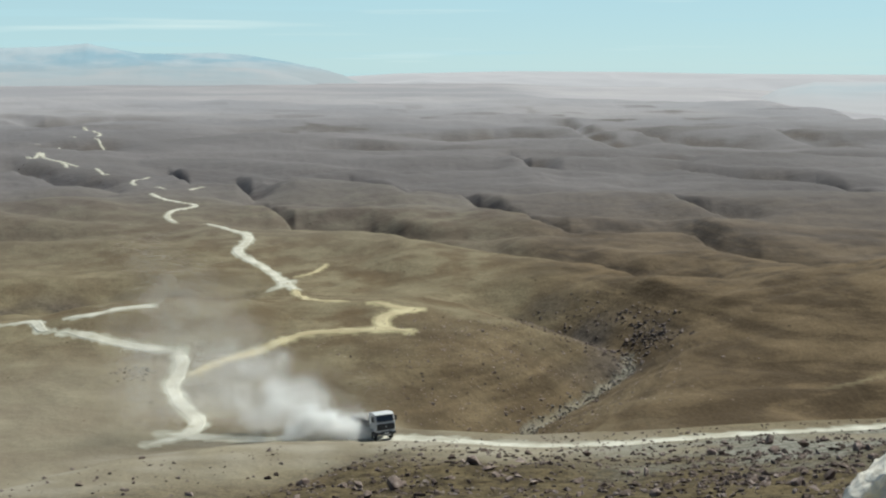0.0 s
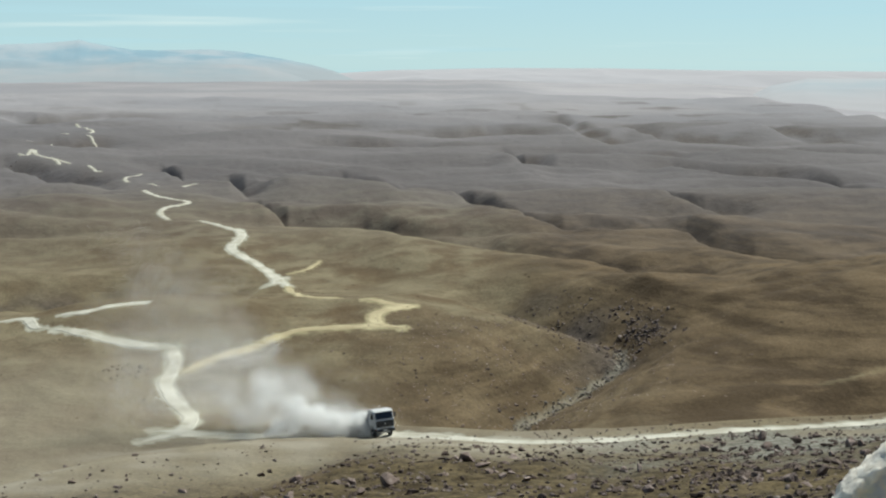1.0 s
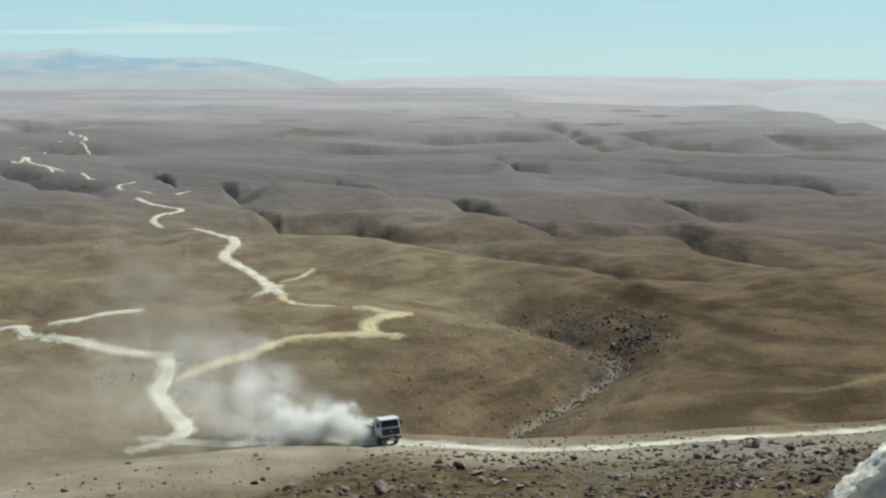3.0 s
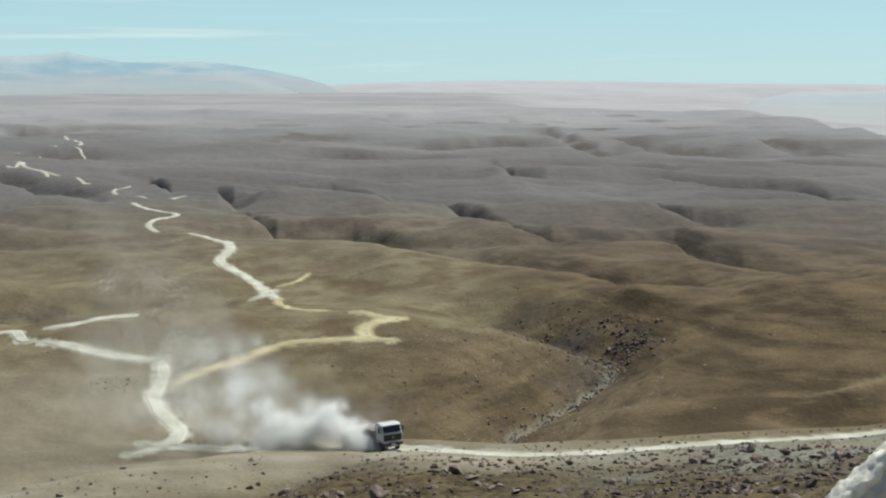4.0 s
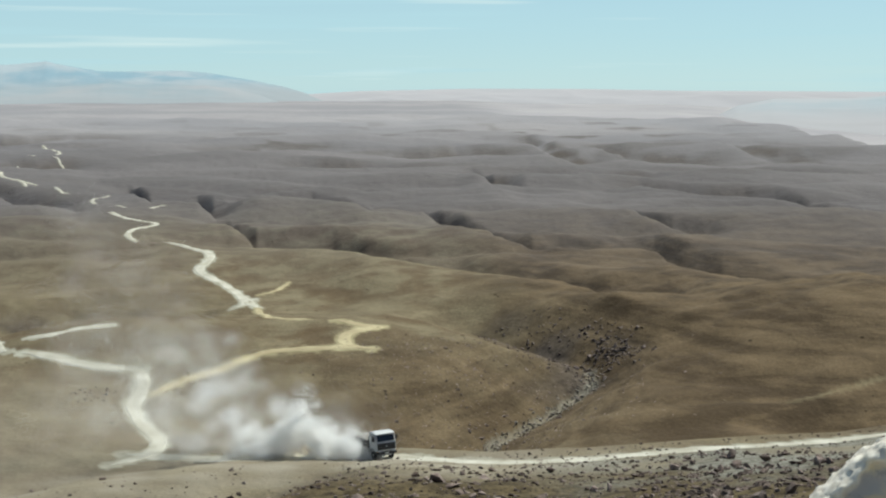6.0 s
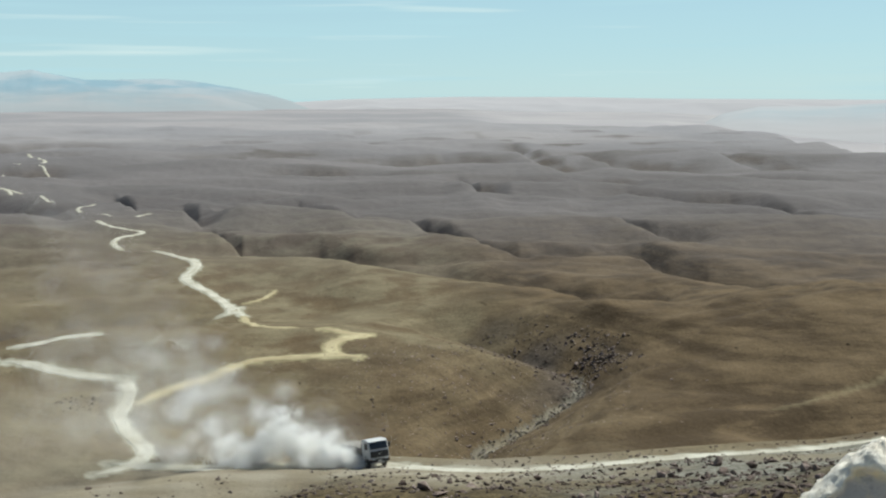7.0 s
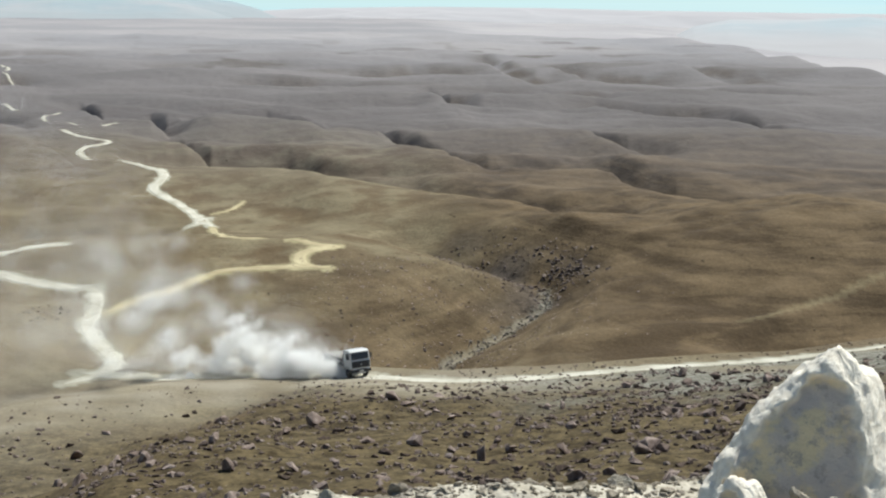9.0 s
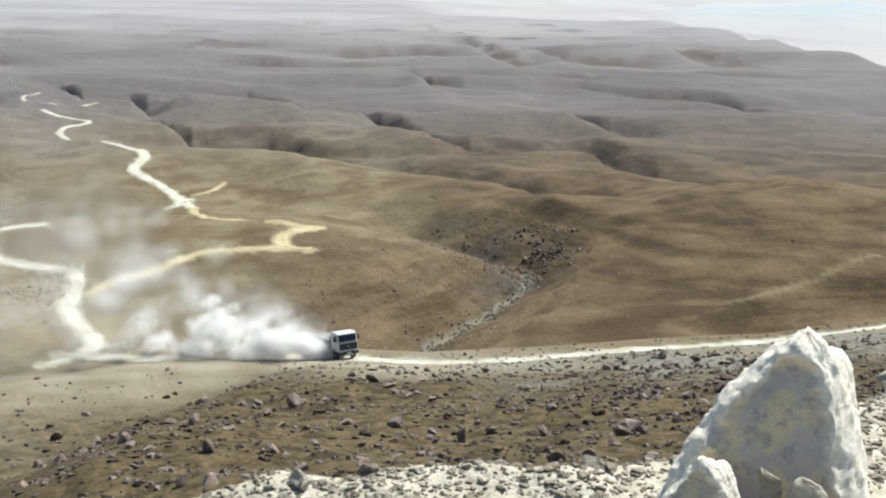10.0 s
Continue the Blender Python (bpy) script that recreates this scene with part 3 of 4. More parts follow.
CAB_PAINT = plain("cab_paint", (0.50, 0.50, 0.49), 0.45, cover=0.35)
BED_PAINT = plain("bed_paint", (0.10, 0.095, 0.09), 0.6, cover=0.3)
TARP = plain("pale_tarpaulin", (0.22, 0.205, 0.18), 0.85, cover=0.4)
BLACK = plain("black_plastic", (0.022, 0.022, 0.025), 0.5, cover=0.04)
RUBBER = plain("tyre_rubber", (0.028, 0.026, 0.025), 0.85, cover=0.4)
STEEL = plain("steel", (0.42, 0.42, 0.42), 0.4, metal=0.7, cover=0.4)
PLATE = plain("plate_white", (0.7, 0.7, 0.66), 0.5, cover=0.2)
AMBER = plain("amber_lens", (0.75, 0.32, 0.04), 0.25, cover=0.1)


def glass_material(name, colour):
    m, n, l, b = material(name, 0.06, 0.6)
    b.inputs["Base Color"].default_value = (*colour, 1)
    return m


WINDOW = glass_material("dark_window_glass", (0.012, 0.014, 0.017))
LAMP = glass_material("headlight_glass", (0.82, 0.84, 0.85))


# ---------------------------------------------------------------- the truck (forward is +x, ground at z = 0)
def build_truck():
    truck = new("truck")
    tagged(truck, "grey cab-over cargo truck raising dust on the dirt road", "truck")
    cab = part("cab", profile_prism(((1.75, 0.85), (3.62, 0.85), (3.68, 1.0), (3.66, 1.86), (3.36, 2.82), (3.1, 2.98), (1.9, 2.98), (1.75, 2.85)), -1.2, 1.2, 0.06), CAB_PAINT, truck, "dusty light grey cab")
    lean = math.atan2(0.3, 0.96)
    glass = boxed(-0.02, 0.02, -1.05, 1.05, -0.36, 0.36, bevel=0.015)
    bmesh.ops.transform(glass, verts=glass.verts, matrix=Matrix.Translation((3.545, 0, 2.34)) @ Matrix.Rotation(-lean, 4, "Y"))
    part("windscreen", glass, WINDOW, cab, "dark windscreen")
    for s in (-1, 1):
        part("wiper", boxed(3.64, 3.67, s * 0.42 - 0.36, s * 0.42 + 0.36, 1.99, 2.02), BLACK, cab)
        door = part("door", boxed(2.25, 3.3, s * 1.2 - 0.02, s * 1.2 + 0.02, 0.95, 2.78, bevel=0.015), CAB_PAINT, cab)
        part("side_window", profile_prism(((2.4, 1.95), (3.32, 1.95), (3.14, 2.65), (2.4, 2.65)), s * 1.225 - 0.012, s * 1.225 + 0.012), WINDOW, door, "dark side window")
        part("door_handle", boxed(2.36, 2.52, s * 1.235 - 0.02, s * 1.235 + 0.02, 1.72, 1.77), BLACK, door)
        part("mirror_arm", boxed(3.32, 3.36, min(s * 1.18, s * 1.46), max(s * 1.18, s * 1.46), 2.5, 2.54), BLACK, cab)
        part("mirror", boxed(3.28, 3.42, s * 1.46 - 0.1, s * 1.46 + 0.1, 2.02, 2.56, bevel=0.03), BLACK, cab, "black wing mirror")
        part("headlight", boxed(3.64, 3.76, s * 0.86 - 0.2, s * 0.86 + 0.2, 0.68, 0.92, bevel=0.03), LAMP, truck, "bright rectangular headlight")
        part("indicator", boxed(3.62, 3.72, s * 1.12 - 0.05, s * 1.12 + 0.05, 0.7, 0.9, bevel=0.01), AMBER, truck, "amber indicator lens")
        part("step", boxed(2.5, 3.0, s * 1.15 - 0.1, s * 1.15 + 0.1, 0.5, 0.56), BLACK, truck)
        part("wheel_arch", profile_prism(((2.05, 0.86), (2.25, 1.12), (2.95, 1.12), (3.15, 0.86), (3.08, 0.86), (2.92, 1.06), (2.28, 1.06), (2.12, 0.86)), s * 1.2 - 0.06, s * 1.2 + 0.06), BLACK, truck)
    part("grille", boxed(3.66, 3.72, -1.1, 1.1, 1.06, 1.78, bevel=0.02), BLACK, cab, "black radiator grille")
    for k in range(4):
        part("grille_bar", boxed(3.715, 3.74, -0.92, 0.92, 1.24 + 0.125 * k, 1.262 + 0.125 * k), BLACK, cab)
    emblem = turned(((-0.015, 0.09), (0.015, 0.09)), 20)
    bmesh.ops.transform(emblem, verts=emblem.verts, matrix=Matrix.Translation((3.75, 0, 1.44)) @ Matrix.Rotation(radians(90), 4, "Z"))
    part("emblem", emblem, STEEL, cab, "plain round metal emblem")
    part("bumper", boxed(3.55, 3.78, -1.22, 1.22, 0.52, 0.86, bevel=0.05), BLACK, truck, "black front bumper")
    part("bumper_step", boxed(3.5, 3.66, -0.62, 0.62, 0.36, 0.53, bevel=0.03), CAB_PAINT, truck)
    part("number_plate", boxed(3.775, 3.79, -0.26, 0.26, 0.62, 0.75), PLATE, truck, "pale blank number plate")
    part("sun_visor", boxed(3.3, 3.62, -1.1, 1.1, 2.8, 2.84, bevel=0.01), CAB_PAINT, cab)
    for s in (-1, 1):
        part("chassis_rail", boxed(-3.6, 3.4, s * 0.42 - 0.05, s * 0.42 + 0.05, 0.72, 0.95), BLACK, truck)
    bed = part("cargo_bed", boxed(-3.75, 1.6, -1.22, 1.22, 1.05, 1.2, bevel=0.02), BED_PAINT, truck, "dark cargo bed")
    for s in (-1, 1):
        part("side_board", boxed(-3.75, 1.6, s * 1.2 - 0.03, s * 1.2 + 0.03, 1.2, 1.95, bevel=0.01), BED_PAINT, bed)
        for k in range(7):
            x = -3.68 + 0.86 * k
            part("stake", boxed(x, x + 0.08, s * 1.25 - 0.03, s * 1.25 + 0.03, 1.1, 2.02), BED_PAINT, bed)
        part("fuel_tank", boxed(0.2, 1.3, s * 1.0 - 0.22, s * 1.0 + 0.22, 0.5, 0.98, bevel=0.08), STEEL, truck, "dusty steel fuel tank")
        part("mudguard", boxed(-3.1, -0.9, s * 0.98 - 0.24, s * 0.98 + 0.24, 1.0, 1.04), BLACK, truck)
    part("head_board", boxed(1.54, 1.62, -1.22, 1.22, 1.2, 2.45, bevel=0.01), BED_PAINT, bed)
    part("tail_board", boxed(-3.78, -3.7, -1.22, 1.22, 1.2, 1.95, bevel=0.01), BED_PAINT, bed)
    load = bmesh.new()
    bmesh.ops.create_grid(load, x_segments=26, y_segments=12, size=0.5)
    for v in load.verts:
        x, y = v.co.x * 5.2 - 1.07, v.co.y * 2.36
        v.co = (x, y, 1.90 + 0.16 * (1 - (y / 1.18) ** 2) + 0.09 * noise.noise((x * 1.3, y * 1.7, 2)))
    part("tarpaulin", load, TARP, bed, "dusty tarpaulin over the load")
    stack = turned(((-0.7, 0.07), (0.7, 0.07)), 12)
    bmesh.ops.transform(stack, verts=stack.verts, matrix=Matrix.Translation((1.66, -0.95, 2.1)) @ Matrix.Rotation(radians(90), 4, "X"))
    part("exhaust_stack", stack, STEEL, truck)
    for ob in truck.children:
        ob.location.z = 0.17
    wheels = []
    for x, y in ((2.6, 1.02), (2.6, -1.02), (-1.35, 1.0), (-1.35, -1.0), (-2.65, 1.0), (-2.65, -1.0)):
        wide = 0.16 if x > 0 else 0.26
        s = 1 if y > 0 else -1
        tyre = turned(((-wide, 0.34), (-wide, 0.53), (-wide + 0.05, 0.58), (wide - 0.05, 0.58), (wide, 0.53), (wide, 0.34)), 28)
        wheel = new("wheel")
        wheel.parent = truck
        part("tyre", tyre, RUBBER, wheel, "dusty black tyre")
        rim = turned(((s * wide * 0.98, 0.33), (s * wide * 0.6, 0.29), (s * wide * 0.6, 0.13), (s * wide * 1.12, 0.1), (s * wide * 1.12, 0.02)), 20)
        part("rim", rim, STEEL, wheel)
        for k in range(6):
            a = 2 * math.pi * k / 6
            nut = boxed(0.19 * math.cos(a) - 0.025, 0.19 * math.cos(a) + 0.025, s * wide * 0.6 - 0.03, s * wide * 0.6 + 0.03, 0.19 * math.sin(a) - 0.025, 0.19 * math.sin(a) + 0.025)
            part("wheel_nut", nut, STEEL, wheel)
        wheels.append((wheel, x, y))
    return truck, wheels


TRUCK, WHEELS = build_truck()


# ---------------------------------------------------------------- rocks
def rock_material(name, dark, light, stain, scale):
    m, n, l, b = material(name, 0.95, 0.15)
    obj = n.new("ShaderNodeTexCoord").outputs["Object"]
    rnd = n.new("ShaderNodeObjectInfo").outputs["Random"]
    a, c = noise_node(n, l, obj, scale, 5, 0.6), noise_node(n, l, obj, scale * 7, 4, 0.7)
    tone = mix(n, l, span(n, l, a, 0.35, 0.65), dark, light)
    tone = mix(n, l, span(n, l, noise_node(n, l, obj, scale * 2.3, 3), 0.55, 0.7, 0, 0.7), tone, stain)
    tone = mix(n, l, 1.0, tone, mix(n, l, c, (0.7, 0.7, 0.7), (1.25, 1.25, 1.25)), "MULTIPLY")
    tone = mix(n, l, rnd, tone, mix(n, l, 1.0, tone, (0.52, 0.49, 0.47), "MULTIPLY"))
    l.new(tone, b.inputs["Base Color"])
    relief(n, l, b, calc(n, l, "ADD", a, c), 0.6, 0.08)
    return m


BASALT = rock_material("brown_basalt", (0.17, 0.126, 0.104), (0.36, 0.288, 0.245), (0.45, 0.38, 0.315), 1.6)
CHALKY = rock_material("bleached_stone", (0.40, 0.355, 0.27), (0.56, 0.51, 0.42), (0.51, 0.43, 0.28), 6.0)


def rock_bmesh(seed, count=18, squash=(1, 0.8, 0.6)):
    """An angular stone, about one metre long, with its base near z = 0."""
    rng = random.Random(seed)
    bm = bmesh.new()
    for _ in range(count):
        v = Vector((rng.gauss(0, 1), rng.gauss(0, 1), rng.gauss(0, 1))).normalized() * rng.uniform(0.38, 0.54)
        bm.verts.new((v.x * squash[0], v.y * squash[1], v.z * squash[2]))
    out = bmesh.ops.convex_hull(bm, input=bm.verts)
    bmesh.ops.delete(bm, geom=[g for g in out["geom_interior"] if isinstance(g, bmesh.types.BMVert)], context="VERTS")
    bmesh.ops.bevel(bm, geom=bm.edges[:], offset=0.02, segments=1, affect="EDGES")
    bmesh.ops.translate(bm, verts=bm.verts, vec=(0, 0, 0.3 * squash[2]))
    return bm


def rock_meshes(name, mat, seeds, count, squash):
    out = []
    for s in seeds:
        bm = rock_bmesh(s, count, squash)
        me = bpy.data.meshes.new(name)
        bm.to_mesh(me)
        bm.free()
        me.materials.append(mat)
        out.append(me)
    return out


def joined_stones(name, meshes, places, label, category):
    """Many small stones as one object; places are x, y, z, size, turn."""
    verts, faces, base = [], [], 0
    rng = random.Random(len(places))
    data = []
    for me in meshes:
        data.append((np.array([v.co[:] for v in me.vertices]), [tuple(p.vertices) for p in me.polygons]))
    for x, y, z, size, turn in places:
        co, fs = data[rng.randrange(len(data))]
        c, s = math.cos(turn), math.sin(turn)
        p = np.stack((co[:, 0] * c - co[:, 1] * s, co[:, 0] * s + co[:, 1] * c, co[:, 2]), -1) * size + (x, y, z)
        verts.append(p)
        faces.extend(tuple(base + k for k in f) for f in fs)
        base += len(p)
    me = bpy.data.meshes.new(name)
    me.from_pydata(np.vstack(verts).tolist(), [], faces)
    me.materials.append(meshes[0].materials[0])
    return tagged(new(name, me), label, category, kind="stuff")


DARK_BASALT = rock_material("dark_basalt", (0.065, 0.047, 0.037), (0.16, 0.12, 0.097), (0.27, 0.215, 0.175), 1.6)
BOULDERS = (rock_meshes("boulder", BASALT, range(100, 110), 11, (1.0, 0.8, 0.78)) + rock_meshes("boulder", BASALT, range(110, 117), 9, (1.2, 0.85, 0.42))
            + rock_meshes("boulder", BASALT, range(117, 121), 12, (0.9, 0.8, 0.85)))
DARK_CHIPS = rock_meshes("dark_stone", DARK_BASALT, range(140, 148), 9, (1.0, 0.8, 0.65))
CHIPS = rock_meshes("stone", rock_material("brown_rubble", (0.10, 0.075, 0.062), (0.25, 0.20, 0.175), (0.36, 0.31, 0.27), 0.8), range(130, 138), 9, (1.0, 0.8, 0.6))
PEBBLES = rock_meshes("pebble", CHALKY, range(150, 160), 11, (1.0, 0.85, 0.65))

rng = np.random.RandomState(7)
# the larger boulders of the slope: x, y, size
BIG_BOULDERS = (
    (-4.0, 82.2, 1.64), (3.5, 82.0, 1.53), (-7.7, 69.6, 1.31), (-19.8, 87.1, 1.99), (-17.4, 84.5, 1.62), (-13.6, 78.1, 1.41),
    (-4.2, 71.6, 1.21), (9.8, 90.7, 1.05), (7.4, 87.6, 0.85), (9.7, 79.7, 1.07), (10.2, 61.8, 0.73), (13.3, 65.4, 1.07),
    (-4.4, 126.0, 1.43), (4.1, 107.6, 1.89), (-8.0, 61.7, 1.12), (-6.6, 60.8, 1.32), (-9.6, 67.1, 1.15), (25.1, 92.2, 1.42),
    (24.5, 86.2, 1.18), (23.5, 89.6, 1.06), (23.2, 78.3, 0.86), (18.4, 101.0, 1.17), (0.6, 101.8, 0.98), (-0.8, 99.6, 0.96),
    (-2.2, 104.9, 0.83), (-7.8, 97.8, 0.95), (-8.0, 84.6, 0.90), (-11.9, 85.3, 1.07), (-5.5, 88.8, 1.10), (4.8, 78.0, 0.83),
    (9.2, 72.0, 0.91), (15.6, 104.6, 1.02), (16.5, 102.8, 1.19), (1.1, 74.9, 0.67), (5.6, 74.5, 0.80), (-1.6, 74.6, 0.73),
    (-10.3, 63.2, 0.98), (-21.8, 105.9, 1.05), (-25.7, 111.7, 1.51), (-32.9, 134.9, 1.57), (-24.8, 120.8, 1.19),
)
spots = [tuple(b) for b in BIG_BOULDERS]
while len(spots) < 285:
    d, a = rng.uniform(50, 131), radians(rng.uniform(-21, 25))
    x, y = d * math.sin(a), d * math.cos(a)
    clump = float(perlin(np.array(x / 9), np.array(y / 9), 95)) + (0.25 if x > 22 else 0)
    if rng.rand() < (0.35 + clump) * (0.3 if west_of_edge(x, y) > 3 else 1.0):
        spots.append((x, y, float(np.clip(rng.lognormal(-0.22, 0.42), 0.35, 1.9))))
for x, y, size in spots:
    z = float(on_ground(x, y))
    ob = new("boulder", BOULDERS[rng.randint(len(BOULDERS))])
    ob.matrix_basis = pose(x, y, z - 0.1 * size, rng.uniform(-18, 18), rng.uniform(-18, 18), rng.uniform(0, 360)) @ Matrix.Diagonal((size, size, size * rng.uniform(0.8, 1.15), 1))
    tagged(ob, "angular brown boulder lying on the dry slope" if size > 0.7 else "small angular brown rock on the dry slope", "boulder", "boulders on the slope")


def scatter(n, seed, ask):
    """n stones whose place and size ask(rng) gives, standing on the ground."""
    r = np.random.RandomState(seed)
    got = []
    while len(got) < n:
        p = ask(r)
        if p:
            got.append(p)
    g = np.array(got)
    z = on_ground(g[:, 0], g[:, 1])
    return [(x, y, zz - 0.12 * s, s, r.uniform(0, 6.28)) for (x, y, s), zz in zip(g, z)]


def slope_stone(r):
    d, a = r.uniform(45, 140) , radians(r.uniform(-22, 26))
    x, y = d * math.sin(a), d * math.cos(a)
    if r.rand() < (0.45 + 0.9 * float(perlin(np.array(x / 6), np.array(y / 6), 96))) * (0.35 if west_of_edge(x, y) > 3 else 1.0):
        return x, y, min(0.8, r.lognormal(-1.2, 0.6))


def scree_stone(r):
    # dark broken rock in bands across the scree
    x, y = r.normal(29, 8), r.normal(91, 11)
    if 10 < x < 60 and r.rand() < 0.3 + 1.2 * float(perlin(np.array(x / 5), np.array((y + 0.5 * x) / 5), 87)):
        return x, y, min(1.3, r.lognormal(-0.75, 0.5))


joined_stones("scree_rubble", DARK_CHIPS, scatter(900, 16, scree_stone), "dark broken rock on grey scree below the road", "rubble")
def slope_rock(r):
    d, a = r.uniform(55, 132), radians(r.uniform(-21, 25))
    x, y = d * math.sin(a), d * math.cos(a)
    if r.rand() < (0.3 + 1.1 * float(perlin(np.array(x / 7), np.array(y / 7), 86))) * (0.3 if west_of_edge(x, y) > 3 else 1.0):
        return x, y, min(1.2, r.lognormal(-0.65, 0.38))


joined_stones("slope_rocks", rock_meshes("angular_rock", DARK_BASALT, range(180, 192), 10, (1.1, 0.8, 0.6)), scatter(1200, 18, slope_rock), "dark angular rocks half sunk in the slope", "rocks")
joined_stones("slope_rubble", CHIPS, scatter(5600, 11, slope_stone), "loose brown stones strewn over the slope", "rubble")


def along(course, r, spread):
    k = r.randint(len(course) - 1)
    t = r.rand()
    (ax, ay), (bx, by) = course[k], course[k + 1]
    return ax + (bx - ax) * t + r.normal(0, spread), ay + (by - ay) * t + r.normal(0, spread)


def gully_stone(r):
    x, y = along(GULLIES[0][2][1:7], r, 0.9)
    return x, y, min(1.0, r.lognormal(-0.9, 0.5))


def bank_stone(r):
    x, y = (r.normal(33, 5), r.normal(202, 3.5)) if r.rand() < 0.4 else (r.uniform(12, 44), r.uniform(195, 228))
    if float(line_distance(np.array(x), np.array(y), GULLIES[0][2])) < 11 and r.rand() < 0.5 + float(perlin(np.array(x / 7), np.array(y / 7), 97)):
        return x, y, min(1.4, r.lognormal(-0.75, 0.45))


def flank_stone(r):
    x, y = r.normal(9, 13), r.uniform(158, 198)
    return x, y, min(1.0, r.lognormal(-1.15, 0.45))


HEAP = (-43.0, 173.4)


def heap_stone(r):
    return r.normal(HEAP[0], 1.6), r.normal(HEAP[1], 2.4), min(0.8, r.lognormal(-0.9, 0.4))


def far_bank_stone(r):
    wide, rock, course = SCARPS[(0, 2, 4, 4, 6)[r.randint(5)]]
    x, y = along(course, r, 1)
    d = 1 + wide * r.uniform(0.4, 0.85) / math.hypot(x, y)
    return x * d, y * d, min(1.4, r.lognormal(-0.7, 0.4))


joined_stones("gully_boulders", rock_meshes("grey_boulder", rock_material("pale_river_stone", (0.26, 0.23, 0.19), (0.46, 0.43, 0.37), (0.2, 0.16, 0.12), 1.5), range(170, 176), 10, (1, 0.85, 0.7)),
              scatter(420, 12, gully_stone), "pale boulders in a dry stream bed", "boulders")
joined_stones("bank_boulders", CHIPS + DARK_CHIPS, scatter(620, 13, bank_stone), "dark boulders on a steep gully bank", "boulders")
def tuft_place(r):
    x, y = r.uniform(-70, 95), r.uniform(152, 262)
    if r.rand() < 0.35 + 1.3 * float(perlin(np.array(x / 12), np.array(y / 9), 85)):
        return x, y, min(0.8, r.lognormal(-1.35, 0.6))


joined_stones("stone_heap", CHIPS, scatter(60, 22, heap_stone), "low heap of brown stones beside the track", "stones")
joined_stones("hill_tufts", rock_meshes("tuft", rock_material("dry_tuft", (0.075, 0.054, 0.03), (0.15, 0.11, 0.065), (0.22, 0.175, 0.105), 2.0), range(200, 206), 14, (1.2, 1.0, 0.35)),
              scatter(520, 19, tuft_place), "dark dry tufts and stones dotting the brown hills", "tufts")
joined_stones("hill_stones", rock_meshes("hill_stone", BASALT, range(210, 218), 9, (1.2, 0.8, 0.36)), scatter(1300, 14, flank_stone), "small brown stones on a hillside", "rubble")
joined_stones("flank_rocks", CHIPS, scatter(260, 24, flank_stone), "pale brown rocks strewn above the dry stream bed", "rubble")
joined_stones("far_bank_boulders", DARK_CHIPS, scatter(900, 15, far_bank_stone), "dark boulders along distant gullies", "boulders")


def verge_stone(r):
    x = r.uniform(8, 60)
    return x, float(np.interp(x, [p[0] for p in FOOT], [p[1] for p in FOOT])) + r.choice((2.6, 3.2, -2.4)) + r.normal(0, 0.5), min(0.7, r.lognormal(-1.0, 0.4))


joined_stones("verge_stones", DARK_CHIPS, scatter(110, 17, verge_stone), "dark stones along the verge of the dirt road", "stones")


# ---------------------------------------------------------------- the bleached rock at the edge of the ledge
def slab_material():
    m, n, l, b = material("weathered_white_rock", 0.95, 0.15)
    obj = n.new("ShaderNodeTexCoord").outputs["Object"]
    a, c, e = noise_node(n, l, obj, 7, 5, 0.6), noise_node(n, l, obj, 40, 5, 0.7), noise_node(n, l, obj, 3.2, 4)
    crust = mix(n, l, span(n, l, c, 0.3, 0.7), (0.66, 0.59, 0.475), (0.80, 0.745, 0.64))
    grey = mix(n, l, span(n, l, a, 0.44, 0.58), (0.52, 0.445, 0.375), (0.68, 0.55, 0.34))
    grey = mix(n, l, span(n, l, noise_node(n, l, obj, 11, 5, 0.75), 0.52, 0.62, 0, 0.75), grey, (0.35, 0.295, 0.255))
    face = calc(n, l, "MULTIPLY", attribute(n, "broken_face"), span(n, l, e, 0.2, 0.5, 0.75, 1.0))
    tone = mix(n, l, face, crust, grey)
    l.new(tone, b.inputs["Base Color"])
    relief(n, l, b, calc(n, l, "ADD", calc(n, l, "MULTIPLY", a, 1.5), c), 0.6, 0.012)
    return m


SLAB = slab_material()


